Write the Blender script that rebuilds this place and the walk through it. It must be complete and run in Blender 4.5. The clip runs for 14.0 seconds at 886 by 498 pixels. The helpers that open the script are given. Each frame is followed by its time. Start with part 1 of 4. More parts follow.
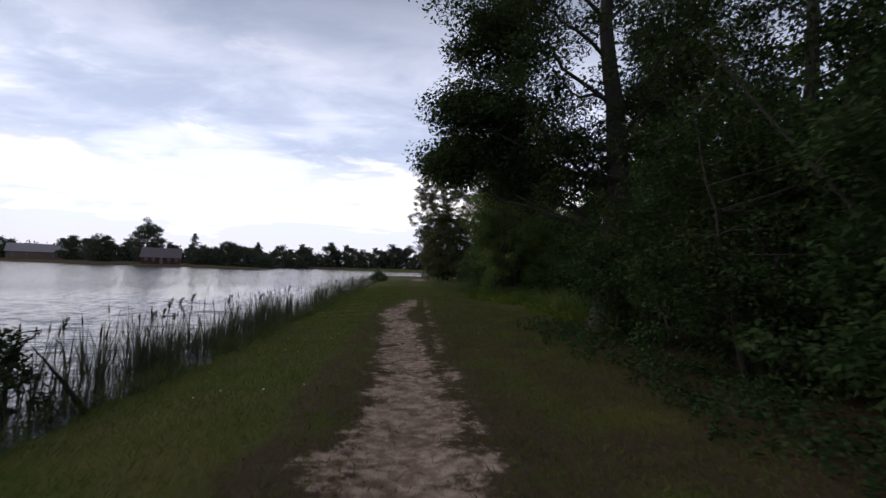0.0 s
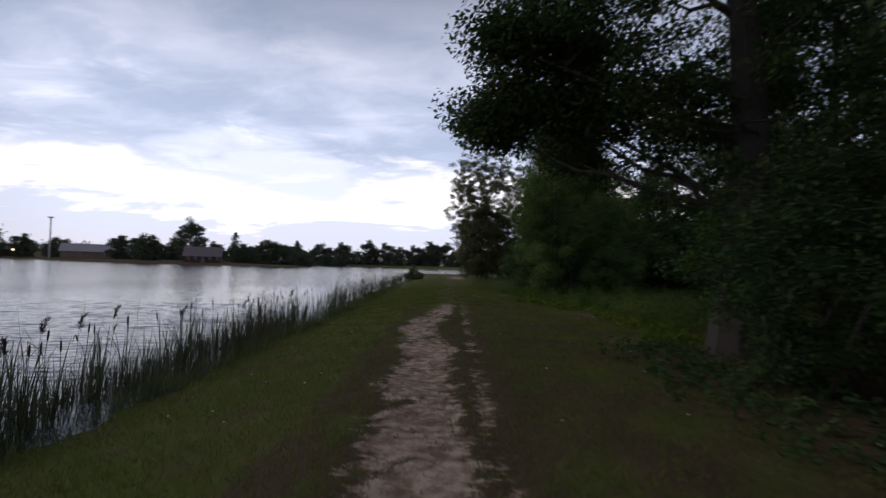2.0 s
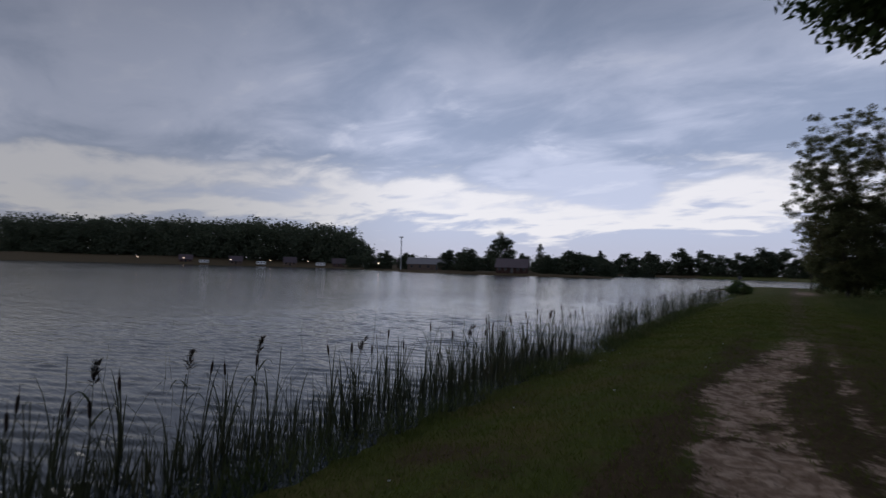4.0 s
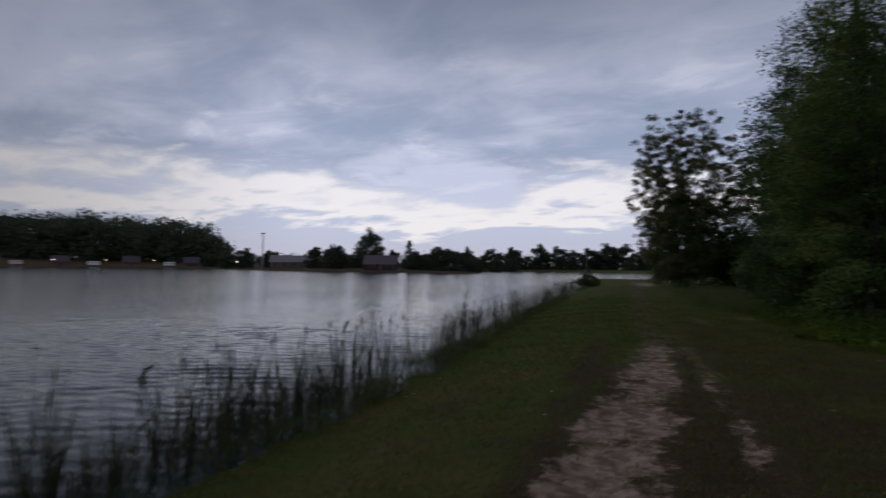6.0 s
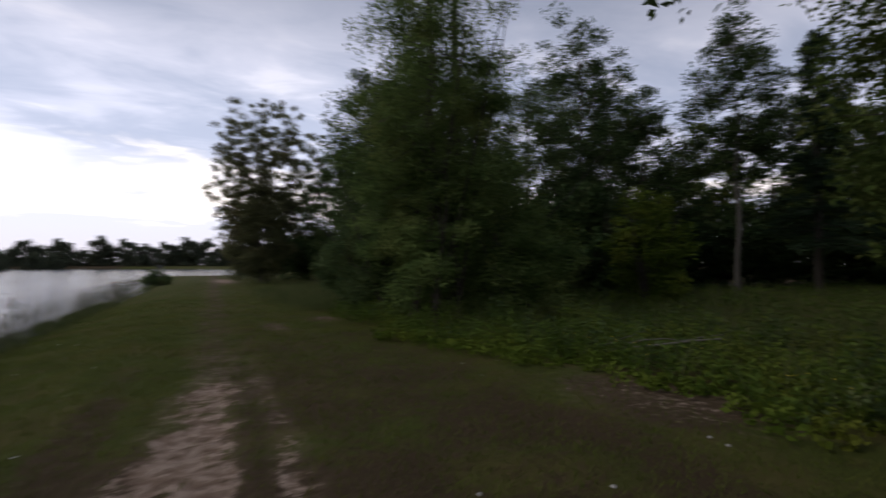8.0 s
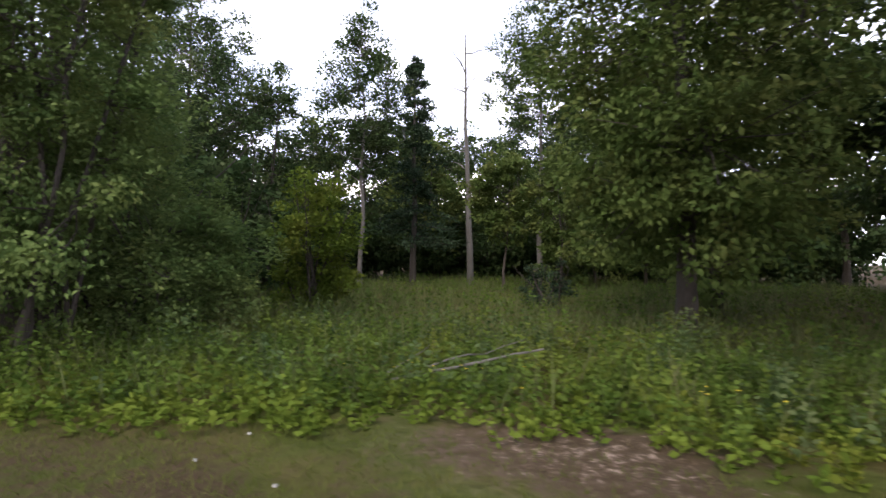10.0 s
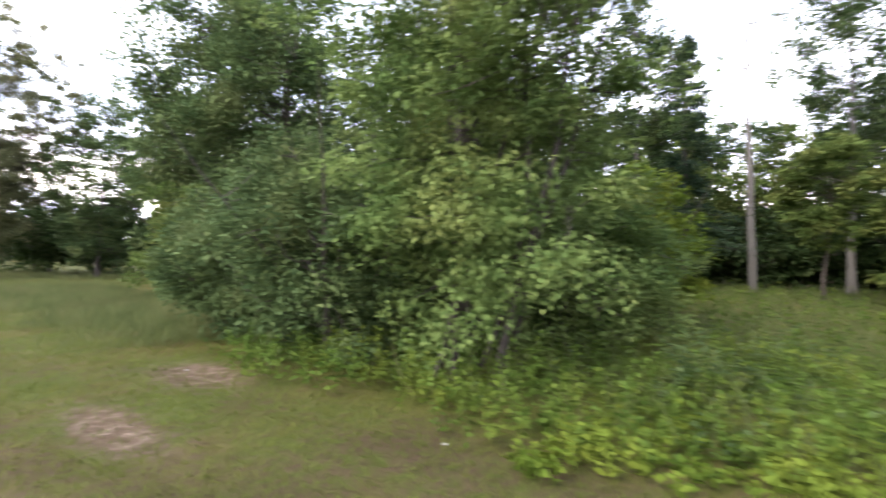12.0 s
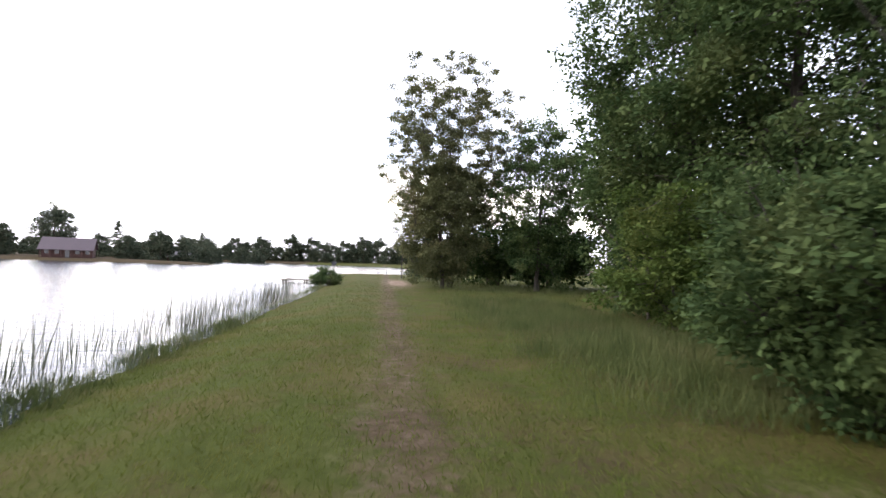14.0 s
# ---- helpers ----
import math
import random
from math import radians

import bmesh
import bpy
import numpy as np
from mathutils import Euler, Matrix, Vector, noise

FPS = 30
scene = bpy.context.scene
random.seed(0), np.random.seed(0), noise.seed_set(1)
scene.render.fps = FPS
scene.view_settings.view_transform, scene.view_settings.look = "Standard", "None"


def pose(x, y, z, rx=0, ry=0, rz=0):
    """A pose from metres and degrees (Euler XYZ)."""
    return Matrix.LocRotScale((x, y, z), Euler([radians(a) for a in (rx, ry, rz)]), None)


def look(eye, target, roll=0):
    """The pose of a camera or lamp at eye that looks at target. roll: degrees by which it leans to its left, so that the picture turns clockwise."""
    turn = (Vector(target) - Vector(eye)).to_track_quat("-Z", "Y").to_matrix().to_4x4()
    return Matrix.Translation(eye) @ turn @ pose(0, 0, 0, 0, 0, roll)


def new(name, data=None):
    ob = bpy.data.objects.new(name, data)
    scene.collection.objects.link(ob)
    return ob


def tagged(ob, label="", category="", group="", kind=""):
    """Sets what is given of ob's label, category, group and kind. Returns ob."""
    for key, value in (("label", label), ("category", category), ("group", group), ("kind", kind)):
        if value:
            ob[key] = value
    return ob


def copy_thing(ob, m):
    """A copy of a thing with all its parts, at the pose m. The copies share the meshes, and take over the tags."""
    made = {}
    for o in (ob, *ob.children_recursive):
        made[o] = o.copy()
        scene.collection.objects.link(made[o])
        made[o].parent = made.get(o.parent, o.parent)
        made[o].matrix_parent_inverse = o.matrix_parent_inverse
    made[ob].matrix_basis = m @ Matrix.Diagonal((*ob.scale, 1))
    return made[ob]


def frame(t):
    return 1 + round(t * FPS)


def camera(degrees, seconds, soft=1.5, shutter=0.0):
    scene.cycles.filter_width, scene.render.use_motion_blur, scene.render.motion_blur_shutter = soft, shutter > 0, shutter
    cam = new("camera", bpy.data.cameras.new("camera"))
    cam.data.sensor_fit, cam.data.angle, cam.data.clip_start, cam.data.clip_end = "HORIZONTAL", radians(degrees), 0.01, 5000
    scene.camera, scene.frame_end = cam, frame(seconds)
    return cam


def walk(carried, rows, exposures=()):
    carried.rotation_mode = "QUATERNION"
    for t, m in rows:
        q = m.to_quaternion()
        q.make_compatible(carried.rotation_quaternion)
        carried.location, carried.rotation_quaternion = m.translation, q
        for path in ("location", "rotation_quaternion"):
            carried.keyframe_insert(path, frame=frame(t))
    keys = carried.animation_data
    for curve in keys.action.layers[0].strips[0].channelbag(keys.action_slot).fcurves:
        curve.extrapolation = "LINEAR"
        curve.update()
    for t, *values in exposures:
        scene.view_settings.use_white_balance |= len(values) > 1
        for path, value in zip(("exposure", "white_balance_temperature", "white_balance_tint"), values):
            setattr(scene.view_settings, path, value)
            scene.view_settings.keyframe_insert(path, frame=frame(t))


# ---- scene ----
# camera and walk
cam = camera(83.0, 14.0, soft=1.4, shutter=0.45)
walk(cam, [
    (0.0, pose(-0.02, 0.00, 1.47, 92.35, -1.90, -3.42)),
    (0.5, pose(0.00, 1.01, 1.46, 92.15, -1.45, -3.41)),
    (1.0, pose(0.11, 2.01, 1.46, 91.90, -1.32, -3.65)),
    (1.5, pose(0.13, 3.11, 1.50, 91.92, -1.45, -2.25)),
    (2.0, pose(0.12, 4.27, 1.48, 91.90, -1.60, 0.95)),
    (2.5, pose(0.10, 5.39, 1.50, 91.82, -1.55, 9.17)),
    (3.0, pose(0.04, 6.44, 1.53, 91.90, -1.45, 18.21)),
    (3.5, pose(0.01, 7.48, 1.57, 91.82, -1.55, 26.71)),
    (3.7, pose(-0.02, 7.89, 1.56, 92.08, -1.55, 30.45)),
    (4.2, pose(-0.12, 8.93, 1.54, 92.10, -1.35, 36.90)),
    (4.75, pose(-0.25, 10.07, 1.52, 92.10, -1.10, 38.60)),
    (5.3, pose(-0.37, 11.20, 1.51, 92.10, -0.90, 34.20)),
    (5.8, pose(-0.44, 12.23, 1.50, 92.11, -0.70, 24.93)),
    (6.0, pose(-0.44, 12.62, 1.50, 92.09, -0.58, 20.49)),
    (6.5, pose(-0.41, 13.43, 1.50, 92.07, -0.55, 10.34)),
    (7.0, pose(-0.30, 14.36, 1.52, 92.10, -0.65, 1.62)),
    (7.5, pose(-0.22, 15.39, 1.52, 91.75, -0.75, -8.04)),
    (8.0, pose(0.01, 16.28, 1.50, 91.85, -0.10, -24.63)),
    (8.5, pose(0.28, 17.07, 1.47, 91.20, -0.20, -42.93)),
    (8.7, pose(0.34, 17.48, 1.48, 91.25, -0.25, -51.28)),
    (9.2, pose(0.46, 18.55, 1.49, 91.25, -0.40, -65.00)),
    (9.8, pose(0.53, 19.80, 1.50, 91.30, -0.60, -71.50)),
    (10.4, pose(0.54, 21.03, 1.50, 91.40, -0.70, -69.20)),
    (10.8, pose(0.48, 21.83, 1.50, 91.35, -0.77, -65.65)),
    (11.0, pose(0.37, 22.22, 1.50, 91.10, -0.79, -63.54)),
    (11.5, pose(0.10, 23.11, 1.48, 91.35, -0.80, -58.44)),
    (12.0, pose(-0.10, 24.06, 1.52, 91.19, -1.40, -49.82)),
    (12.5, pose(-0.18, 24.98, 1.52, 91.24, -1.55, -34.98)),
    (13.0, pose(-0.23, 25.99, 1.53, 91.50, -1.70, -20.91)),
    (13.5, pose(-0.22, 27.11, 1.49, 91.75, -1.90, -10.12)),
    (14.0, pose(-0.16, 28.21, 1.48, 91.80, -1.80, -6.69)),
], exposures=[(0.0, 0.85, 6600, 13), (1.5, 0.82, 6600, 13), (2.5, 0.5, 6400, 13), (3.0, 0.3, 6300, 13), (3.5, 0.05, 6200, 13), (6.5, 0.05, 6500, 14), (7.0, 0.2, 6700, 14), (7.5, 0.55, 6800, 15), (8.0, 0.85, 6900, 15), (8.5, 1.42, 6850, 20), (8.7, 1.55, 6850, 20), (10.8, 3.75, 6950, 17), (12.0, 3.95, 6900, 16), (12.5, 4.0, 6800, 16), (13.0, 3.87, 6900, 15), (13.5, 3.5, 7100, 14), (14.0, 2.95, 7000, 14)])

# world: overcast evening sky with broken cloud
SUN_ELEVATION, SUN_AZIMUTH = 42.0, -85.0
world = bpy.data.worlds.new("evening_sky")
scene.world = world
world.use_nodes = True


class Graph:
    """A small helper for node graphs."""

    def __init__(self, tree):
        self.tree = tree
        tree.nodes.clear()

    def add(self, kind, inputs=None):
        node = self.tree.nodes.new(kind)
        for key, value in (inputs or {}).items():
            socket = node.inputs[key]
            if isinstance(value, bpy.types.NodeSocket):
                self.tree.links.new(value, socket)
            else:
                socket.default_value = value
        return node

    def math(self, op, a, b=0.0, clamp=False):
        node = self.add("ShaderNodeMath", {0: a, 1: b})
        node.operation, node.use_clamp = op, clamp
        return node.outputs[0]

    def span(self, value, a, b, c=0.0, d=1.0, smooth=True):
        node = self.add("ShaderNodeMapRange", {0: value, 1: a, 2: b, 3: c, 4: d})
        node.interpolation_type = "SMOOTHSTEP" if smooth else "LINEAR"
        return node.outputs[0]

    def mix(self, fac, a, b):
        node = self.add("ShaderNodeMix")
        node.data_type = "RGBA"
        for socket, value in ((node.inputs[0], fac), (node.inputs[6], a), (node.inputs[7], b)):
            if isinstance(value, bpy.types.NodeSocket):
                self.tree.links.new(value, socket)
            else:
                socket.default_value = value if socket is node.inputs[0] else (*value, 1.0)
        return node.outputs[2]

    def noise(self, vector, scale, detail=4.0, rough=0.55, warp=0.0):
        return self.add("ShaderNodeTexNoise", {"Vector": vector, "Scale": scale, "Detail": detail, "Roughness": rough, "Distortion": warp}).outputs[0]


g = Graph(world.node_tree)
coords = g.add("ShaderNodeTexCoord").outputs["Generated"]
xyz = g.add("ShaderNodeSeparateXYZ", {0: coords})
up = g.math("MAXIMUM", xyz.outputs[2], 0.0)
depth = g.math("ADD", up, 0.16)
plane = g.add("ShaderNodeCombineXYZ", {0: g.math("DIVIDE", xyz.outputs[0], depth), 1: g.math("DIVIDE", xyz.outputs[1], depth), 2: 0.35})
clouds = g.noise(plane.outputs[0], 0.9, 3.0, 0.5, 0.5)
mottle = g.noise(g.add("ShaderNodeMapping", {0: plane.outputs[0], 2: (0, 0, 0.4), 3: (0.8, 1.2, 1.0)}).outputs[0], 2.6, 7.0, 0.6, 0.4)
body = g.math("ADD", g.math("MULTIPLY", clouds, 0.62), g.math("MULTIPLY", mottle, 0.38))
high = g.mix(g.span(body, 0.40, 0.60), (0.32, 0.375, 0.50), (0.56, 0.60, 0.73))
high = g.mix(g.span(mottle, 0.55, 0.72, 0.0, 0.55), high, (0.72, 0.74, 0.83))
low = g.mix(g.span(up, 0.0, 0.09), (0.50, 0.505, 0.60), (0.50, 0.54, 0.67))
edge = g.math("ADD", up, g.math("MULTIPLY", g.math("SUBTRACT", body, 0.5), 0.42))
band = g.math("MULTIPLY", g.span(edge, 0.072, 0.105), g.span(edge, 0.185, 0.12))
tone = g.mix(g.span(edge, 0.10, 0.18), low, high)
tone = g.mix(band, tone, (0.86, 0.835, 0.83))
tone = g.mix(g.span(up, 0.20, 0.60), tone, (0.125, 0.150, 0.205))
sky = g.add("ShaderNodeTexSky")
sky.sky_type, sky.sun_disc = "NISHITA", False
sky.sun_elevation, sky.sun_rotation = radians(SUN_ELEVATION), radians(SUN_AZIMUTH)
clear = g.add("ShaderNodeBackground", {0: sky.outputs[0], 1: 0.08})
west, east = g.span(xyz.outputs[0], -0.98, -0.55, 0.42, 1.0), g.span(xyz.outputs[0], 0.25, 0.8, 1.0, 0.8)
cover = g.add("ShaderNodeBackground", {0: tone, 1: g.math("MULTIPLY", west, east)})
both = g.add("ShaderNodeMixShader", {0: 0.92, 1: clear.outputs[0], 2: cover.outputs[0]})
g.add("ShaderNodeOutputWorld", {0: both.outputs[0]})

sun = new("sun", bpy.data.lights.new("sun", "SUN"))
sun.data.energy, sun.data.angle, sun.data.color = 0.38, radians(25), (1.0, 0.96, 0.9)
a = radians(SUN_AZIMUTH)
e = radians(SUN_ELEVATION)
sun.matrix_world = look((math.sin(a) * math.cos(e) * 50, math.cos(a) * math.cos(e) * 50, math.sin(e) * 50), (0, 0, 0))


# materials
def material(name):
    m = bpy.data.materials.new(name)
    m.use_nodes = True
    return m, Graph(m.node_tree)


def finish(g, shader):
    g.add("ShaderNodeOutputMaterial", {0: shader})


def leaf_material(name, dark, light, warm=(0.16, 0.17, 0.03), translucency=0.3):
    """Foliage: each leaf has a tone of its own, patches lean to a warmer green. Broad noise paints lit and shaded
    clumps.
    """
    m, g = material(name)
    rnd = g.add("ShaderNodeNewGeometry").outputs["Random Per Island"]
    pos = g.add("ShaderNodeTexCoord").outputs["Object"]
    col = g.mix(g.math("ADD", g.math("MULTIPLY", rnd, 0.32), g.span(g.noise(pos, 1.5, 2.0), 0.38, 0.62, 0.0, 0.68)), dark, light)
    col = g.mix(g.span(g.noise(pos, 0.7, 3.0), 0.48, 0.72, 0.0, 0.65), col, warm)
    col = g.mix(g.span(g.noise(pos, 60.0, 2.0), 0.45, 0.8, 0.0, 0.25), col, dark)
    body = g.add("ShaderNodeBsdfPrincipled", {"Base Color": col, "Roughness": 0.65, "Specular IOR Level": 0.04})
    glow = g.add("ShaderNodeBsdfTranslucent", {0: col})
    finish(g, g.add("ShaderNodeMixShader", {0: translucency, 1: body.outputs[0], 2: glow.outputs[0]}).outputs[0])
    return m


def surface(name, dark, light, scale, rough=0.85, bump=0.4, distance=0.02, fine=6.0, metal=0.0, stretch=(1, 1, 1)):
    """A rough surface with broad stains, fine grain and relief."""
    m, g = material(name)
    pos = g.add("ShaderNodeMapping", {0: g.add("ShaderNodeTexCoord").outputs["Object"], 3: stretch}).outputs[0]
    broad, grain = g.noise(pos, scale, 4.0), g.noise(pos, scale * fine, 6.0, 0.65)
    col = g.mix(g.math("ADD", g.math("MULTIPLY", broad, 0.55), g.math("MULTIPLY", grain, 0.45), True), dark, light)
    relief = g.add("ShaderNodeBump", {"Strength": bump, "Distance": distance, "Height": grain})
    rnd = g.add("ShaderNodeObjectInfo").outputs["Random"]
    col = g.add("ShaderNodeHueSaturation", {"Value": g.span(rnd, 0, 1, 0.85, 1.15, False), "Color": col}).outputs[0]
    finish(g, g.add("ShaderNodeBsdfPrincipled", {"Base Color": col, "Roughness": rough, "Metallic": metal, "Normal": relief.outputs[0]}).outputs[0])
    return m


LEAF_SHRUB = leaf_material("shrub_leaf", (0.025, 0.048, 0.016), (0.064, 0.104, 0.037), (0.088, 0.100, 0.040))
LEAF_TREE = leaf_material("tree_leaf", (0.029, 0.052, 0.019), (0.070, 0.108, 0.039), (0.093, 0.105, 0.039))
LEAF_BRIGHT = leaf_material("bright_leaf", (0.057, 0.095, 0.023), (0.124, 0.165, 0.046), (0.175, 0.180, 0.054))
LEAF_BRONZE = leaf_material("bronze_leaf", (0.080, 0.090, 0.040), (0.170, 0.178, 0.085), (0.200, 0.168, 0.080))
LEAF_CONIFER = leaf_material("conifer_needle", (0.023, 0.045, 0.022), (0.052, 0.080, 0.043), (0.052, 0.075, 0.039), 0.1)
# far-shore foliage, paler and greyer: distance haze is mixed into its colour
LEAF_FAR = leaf_material("hazy_far_leaf", (0.045, 0.062, 0.040), (0.105, 0.125, 0.082), (0.120, 0.110, 0.070), 0.25)
LEAF_ASH = leaf_material("ash_leaf", (0.042, 0.074, 0.028), (0.110, 0.158, 0.058), (0.140, 0.155, 0.060))
GRASS = leaf_material("grass_blade", (0.082, 0.104, 0.022), (0.128, 0.156, 0.034), (0.162, 0.148, 0.044), 0.4)
GRASS_TALL = leaf_material("tall_grass_blade", (0.062, 0.086, 0.028), (0.140, 0.160, 0.062), (0.185, 0.165, 0.082), 0.3)
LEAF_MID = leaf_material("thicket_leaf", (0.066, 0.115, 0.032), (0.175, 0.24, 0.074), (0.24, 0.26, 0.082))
HERB = leaf_material("herb_leaf", (0.049, 0.090, 0.016), (0.118, 0.178, 0.034), (0.175, 0.190, 0.032), 0.3)
LIME = leaf_material("lime_leaf", (0.072, 0.118, 0.016), (0.154, 0.205, 0.032), (0.206, 0.205, 0.034), 0.3)
DRY = leaf_material("dry_grass_blade", (0.085, 0.066, 0.034), (0.17, 0.138, 0.072), (0.11, 0.11, 0.04), 0.2)
REED = leaf_material("reed_blade", (0.055, 0.066, 0.038), (0.125, 0.132, 0.078), (0.150, 0.122, 0.07), 0.2)
STALK = surface("reed_stalk", (0.05, 0.055, 0.025), (0.12, 0.11, 0.05), 8, 0.8)
SEEDHEAD = surface("seed_head_brown", (0.03, 0.016, 0.009), (0.065, 0.035, 0.018), 30, 0.95)
BARK = surface("bark", (0.026, 0.021, 0.017), (0.085, 0.07, 0.056), 5, 0.95, 1.0, 0.03, 8.0, 0.0, (1, 1, 0.25))
BARK_PALE = surface("pale_bark", (0.07, 0.064, 0.055), (0.18, 0.165, 0.145), 5, 0.9, 0.8, 0.02, 8.0, 0.0, (1, 1, 0.3))
BARK_DEAD = surface("dead_wood", (0.045, 0.038, 0.032), (0.12, 0.105, 0.09), 6, 0.95, 0.8, 0.02, 8.0, 0.0, (1, 1, 0.25))
# maroon siding, darkened further: the porch shade is put into its colour
WOOD_RED = surface("red_stained_siding", (0.05, 0.022, 0.018), (0.082, 0.037, 0.029), 0.6, 0.8, 0.3, 0.02, 10, 0.0, (1, 1, 6))
WOOD_BROWN = surface("brown_siding", (0.09, 0.06, 0.045), (0.16, 0.11, 0.085), 0.6, 0.85, 0.3, 0.02, 10, 0.0, (1, 1, 6))
ROOF_RED = surface("weathered_red_roof", (0.05, 0.034, 0.040), (0.085, 0.058, 0.066), 0.5, 0.6, 0.3, 0.03, 9)
ROOF_GREY = surface("grey_roof", (0.12, 0.11, 0.12), (0.20, 0.19, 0.20), 0.5, 0.7, 0.3, 0.03, 9)
WHITE = surface("white_panel", (0.62, 0.62, 0.62), (0.78, 0.78, 0.78), 0.5, 0.5, 0.1)
GLASS = surface("dark_window", (0.015, 0.018, 0.022), (0.03, 0.034, 0.04), 1.0, 0.1, 0.0)
STEEL = surface("galvanised_steel", (0.25, 0.26, 0.27), (0.38, 0.39, 0.40), 3, 0.5, 0.1, 0.01, 6, 0.7)
DARK_METAL = surface("dark_metal", (0.025, 0.025, 0.028), (0.05, 0.05, 0.055), 4, 0.5, 0.1)
PLANK = surface("weathered_plank", (0.16, 0.13, 0.105), (0.29, 0.25, 0.21), 2, 0.9, 0.5, 0.01, 12, 0.0, (1, 6, 1))
STONE = surface("pale_stone", (0.28, 0.26, 0.24), (0.5, 0.48, 0.45), 9, 0.9, 0.5)
PETAL_YELLOW = surface("yellow_petal", (0.55, 0.45, 0.03), (0.75, 0.62, 0.06), 20, 0.7)
PETAL_WHITE = surface("white_petal", (0.7, 0.7, 0.68), (0.85, 0.85, 0.82), 20, 0.7)

m, g = material("lamp_glow")
LAMP = m
finish(g, g.add("ShaderNodeEmission", {0: (1.0, 0.72, 0.5, 1), 1: 3.0}).outputs[0])

m, g = material("lake_water")
WATER = m
pos = g.add("ShaderNodeTexCoord").outputs["Object"]
swell = g.noise(g.add("ShaderNodeMapping", {0: pos, 2: (0, 0, 0.38), 3: (0.55, 2.4, 1.0)}).outputs[0], 0.8, 3.0, 0.5, 0.3)
ripple = g.noise(g.add("ShaderNodeMapping", {0: pos, 2: (0, 0, 0.3), 3: (0.8, 2.6, 1.0)}).outputs[0], 2.4, 3.0, 0.55, 0.3)
calm = g.span(g.noise(pos, 0.03, 2.0), 0.35, 0.65, 0.55, 1.0)
height = g.math("MULTIPLY", g.math("ADD", g.math("MULTIPLY", swell, 0.6), g.math("MULTIPLY", ripple, 0.4)), calm)
wave = g.add("ShaderNodeBump", {"Strength": 1.0, "Distance": 0.085, "Height": height})
finish(g, g.add("ShaderNodeBsdfPrincipled", {"Base Color": (0.016, 0.024, 0.030, 1), "Roughness": 0.10, "IOR": 1.333, "Normal": wave.outputs[0]}).outputs[0])

# ground: trodden sand, brown litter and turf, blended by two masks worked out with the terrain
m, g = material("bank_soil")
SOIL = m
pos = g.add("ShaderNodeTexCoord").outputs["Object"]
mask = g.add("ShaderNodeAttribute")
mask.attribute_name = "trodden"
dirt = mask.outputs["Fac"]
mask = g.add("ShaderNodeAttribute")
mask.attribute_name = "litter"
litter = mask.outputs["Fac"]
fine, mid, broad = g.noise(pos, 55.0, 6.0, 0.7), g.noise(pos, 7.0, 5.0, 0.6), g.noise(pos, 0.6, 4.0)
turf = g.mix(mid, (0.046, 0.058, 0.014), (0.088, 0.102, 0.024))
turf = g.mix(g.span(broad, 0.42, 0.66, 0.0, 0.75), turf, (0.105, 0.085, 0.032))
turf = g.mix(g.span(g.noise(pos, 2.2, 4.0, 0.6), 0.5, 0.7, 0.0, 0.6), turf, (0.085, 0.064, 0.028))
brown = g.mix(g.math("MULTIPLY", g.math("ADD", fine, mid), 0.5), (0.036, 0.026, 0.015), (0.105, 0.074, 0.042))
sand = g.mix(g.span(mid, 0.35, 0.68), (0.21, 0.142, 0.100), (0.43, 0.325, 0.25))
sand = g.mix(g.span(fine, 0.5, 0.75, 0.0, 0.5), sand, (0.16, 0.115, 0.08))
clod = g.noise(pos, 16.0, 3.0, 0.5, 0.8)
ragged = g.math("ADD", g.math("MULTIPLY", g.math("SUBTRACT", mid, 0.5), 0.95), g.math("MULTIPLY", g.math("SUBTRACT", clod, 0.5), 0.75))
faint = g.math("MULTIPLY", g.span(g.add("ShaderNodeSeparateXYZ", {0: pos}).outputs[1], 18.0, 24.0), g.span(g.math("ADD", dirt, g.math("MULTIPLY", ragged, 0.12)), 0.0, 0.25, 0.0, 0.32))
worn = g.math("MAXIMUM", g.span(g.math("ADD", dirt, ragged), 0.26, 0.62), faint)
sand = g.mix(g.span(clod, 0.58, 0.72, 0.0, 0.4), sand, (0.12, 0.082, 0.056))
print_marks = g.noise(pos, 4.6, 2.0, 0.45, 0.6)
sand = g.mix(g.span(print_marks, 0.53, 0.62, 0.0, 0.62), sand, (0.135, 0.088, 0.060))
fallen = g.span(g.math("ADD", litter, g.math("MULTIPLY", g.math("SUBTRACT", mid, 0.5), 0.9)), 0.3, 0.65)
col = g.mix(worn, g.mix(fallen, turf, brown), sand)
relief = g.add("ShaderNodeBump", {"Strength": 0.9, "Distance": 0.035, "Height": g.math("ADD", g.math("ADD", g.math("MULTIPLY", fine, 0.4), mid), g.math("ADD", g.math("MULTIPLY", clod, -0.6), g.math("MULTIPLY", print_marks, -0.8)))})
finish(g, g.add("ShaderNodeBsdfPrincipled", {"Base Color": col, "Roughness": 0.95, "Specular IOR Level": 0.06, "Normal": relief.outputs[0]}).outputs[0])


# ---- building helpers ----
def mesh_of(name, verts, faces, mat):
    me = bpy.data.meshes.new(name)
    me.from_pydata([tuple(v) for v in verts], [], faces)
    me.materials.append(mat)
    me.update()
    return me


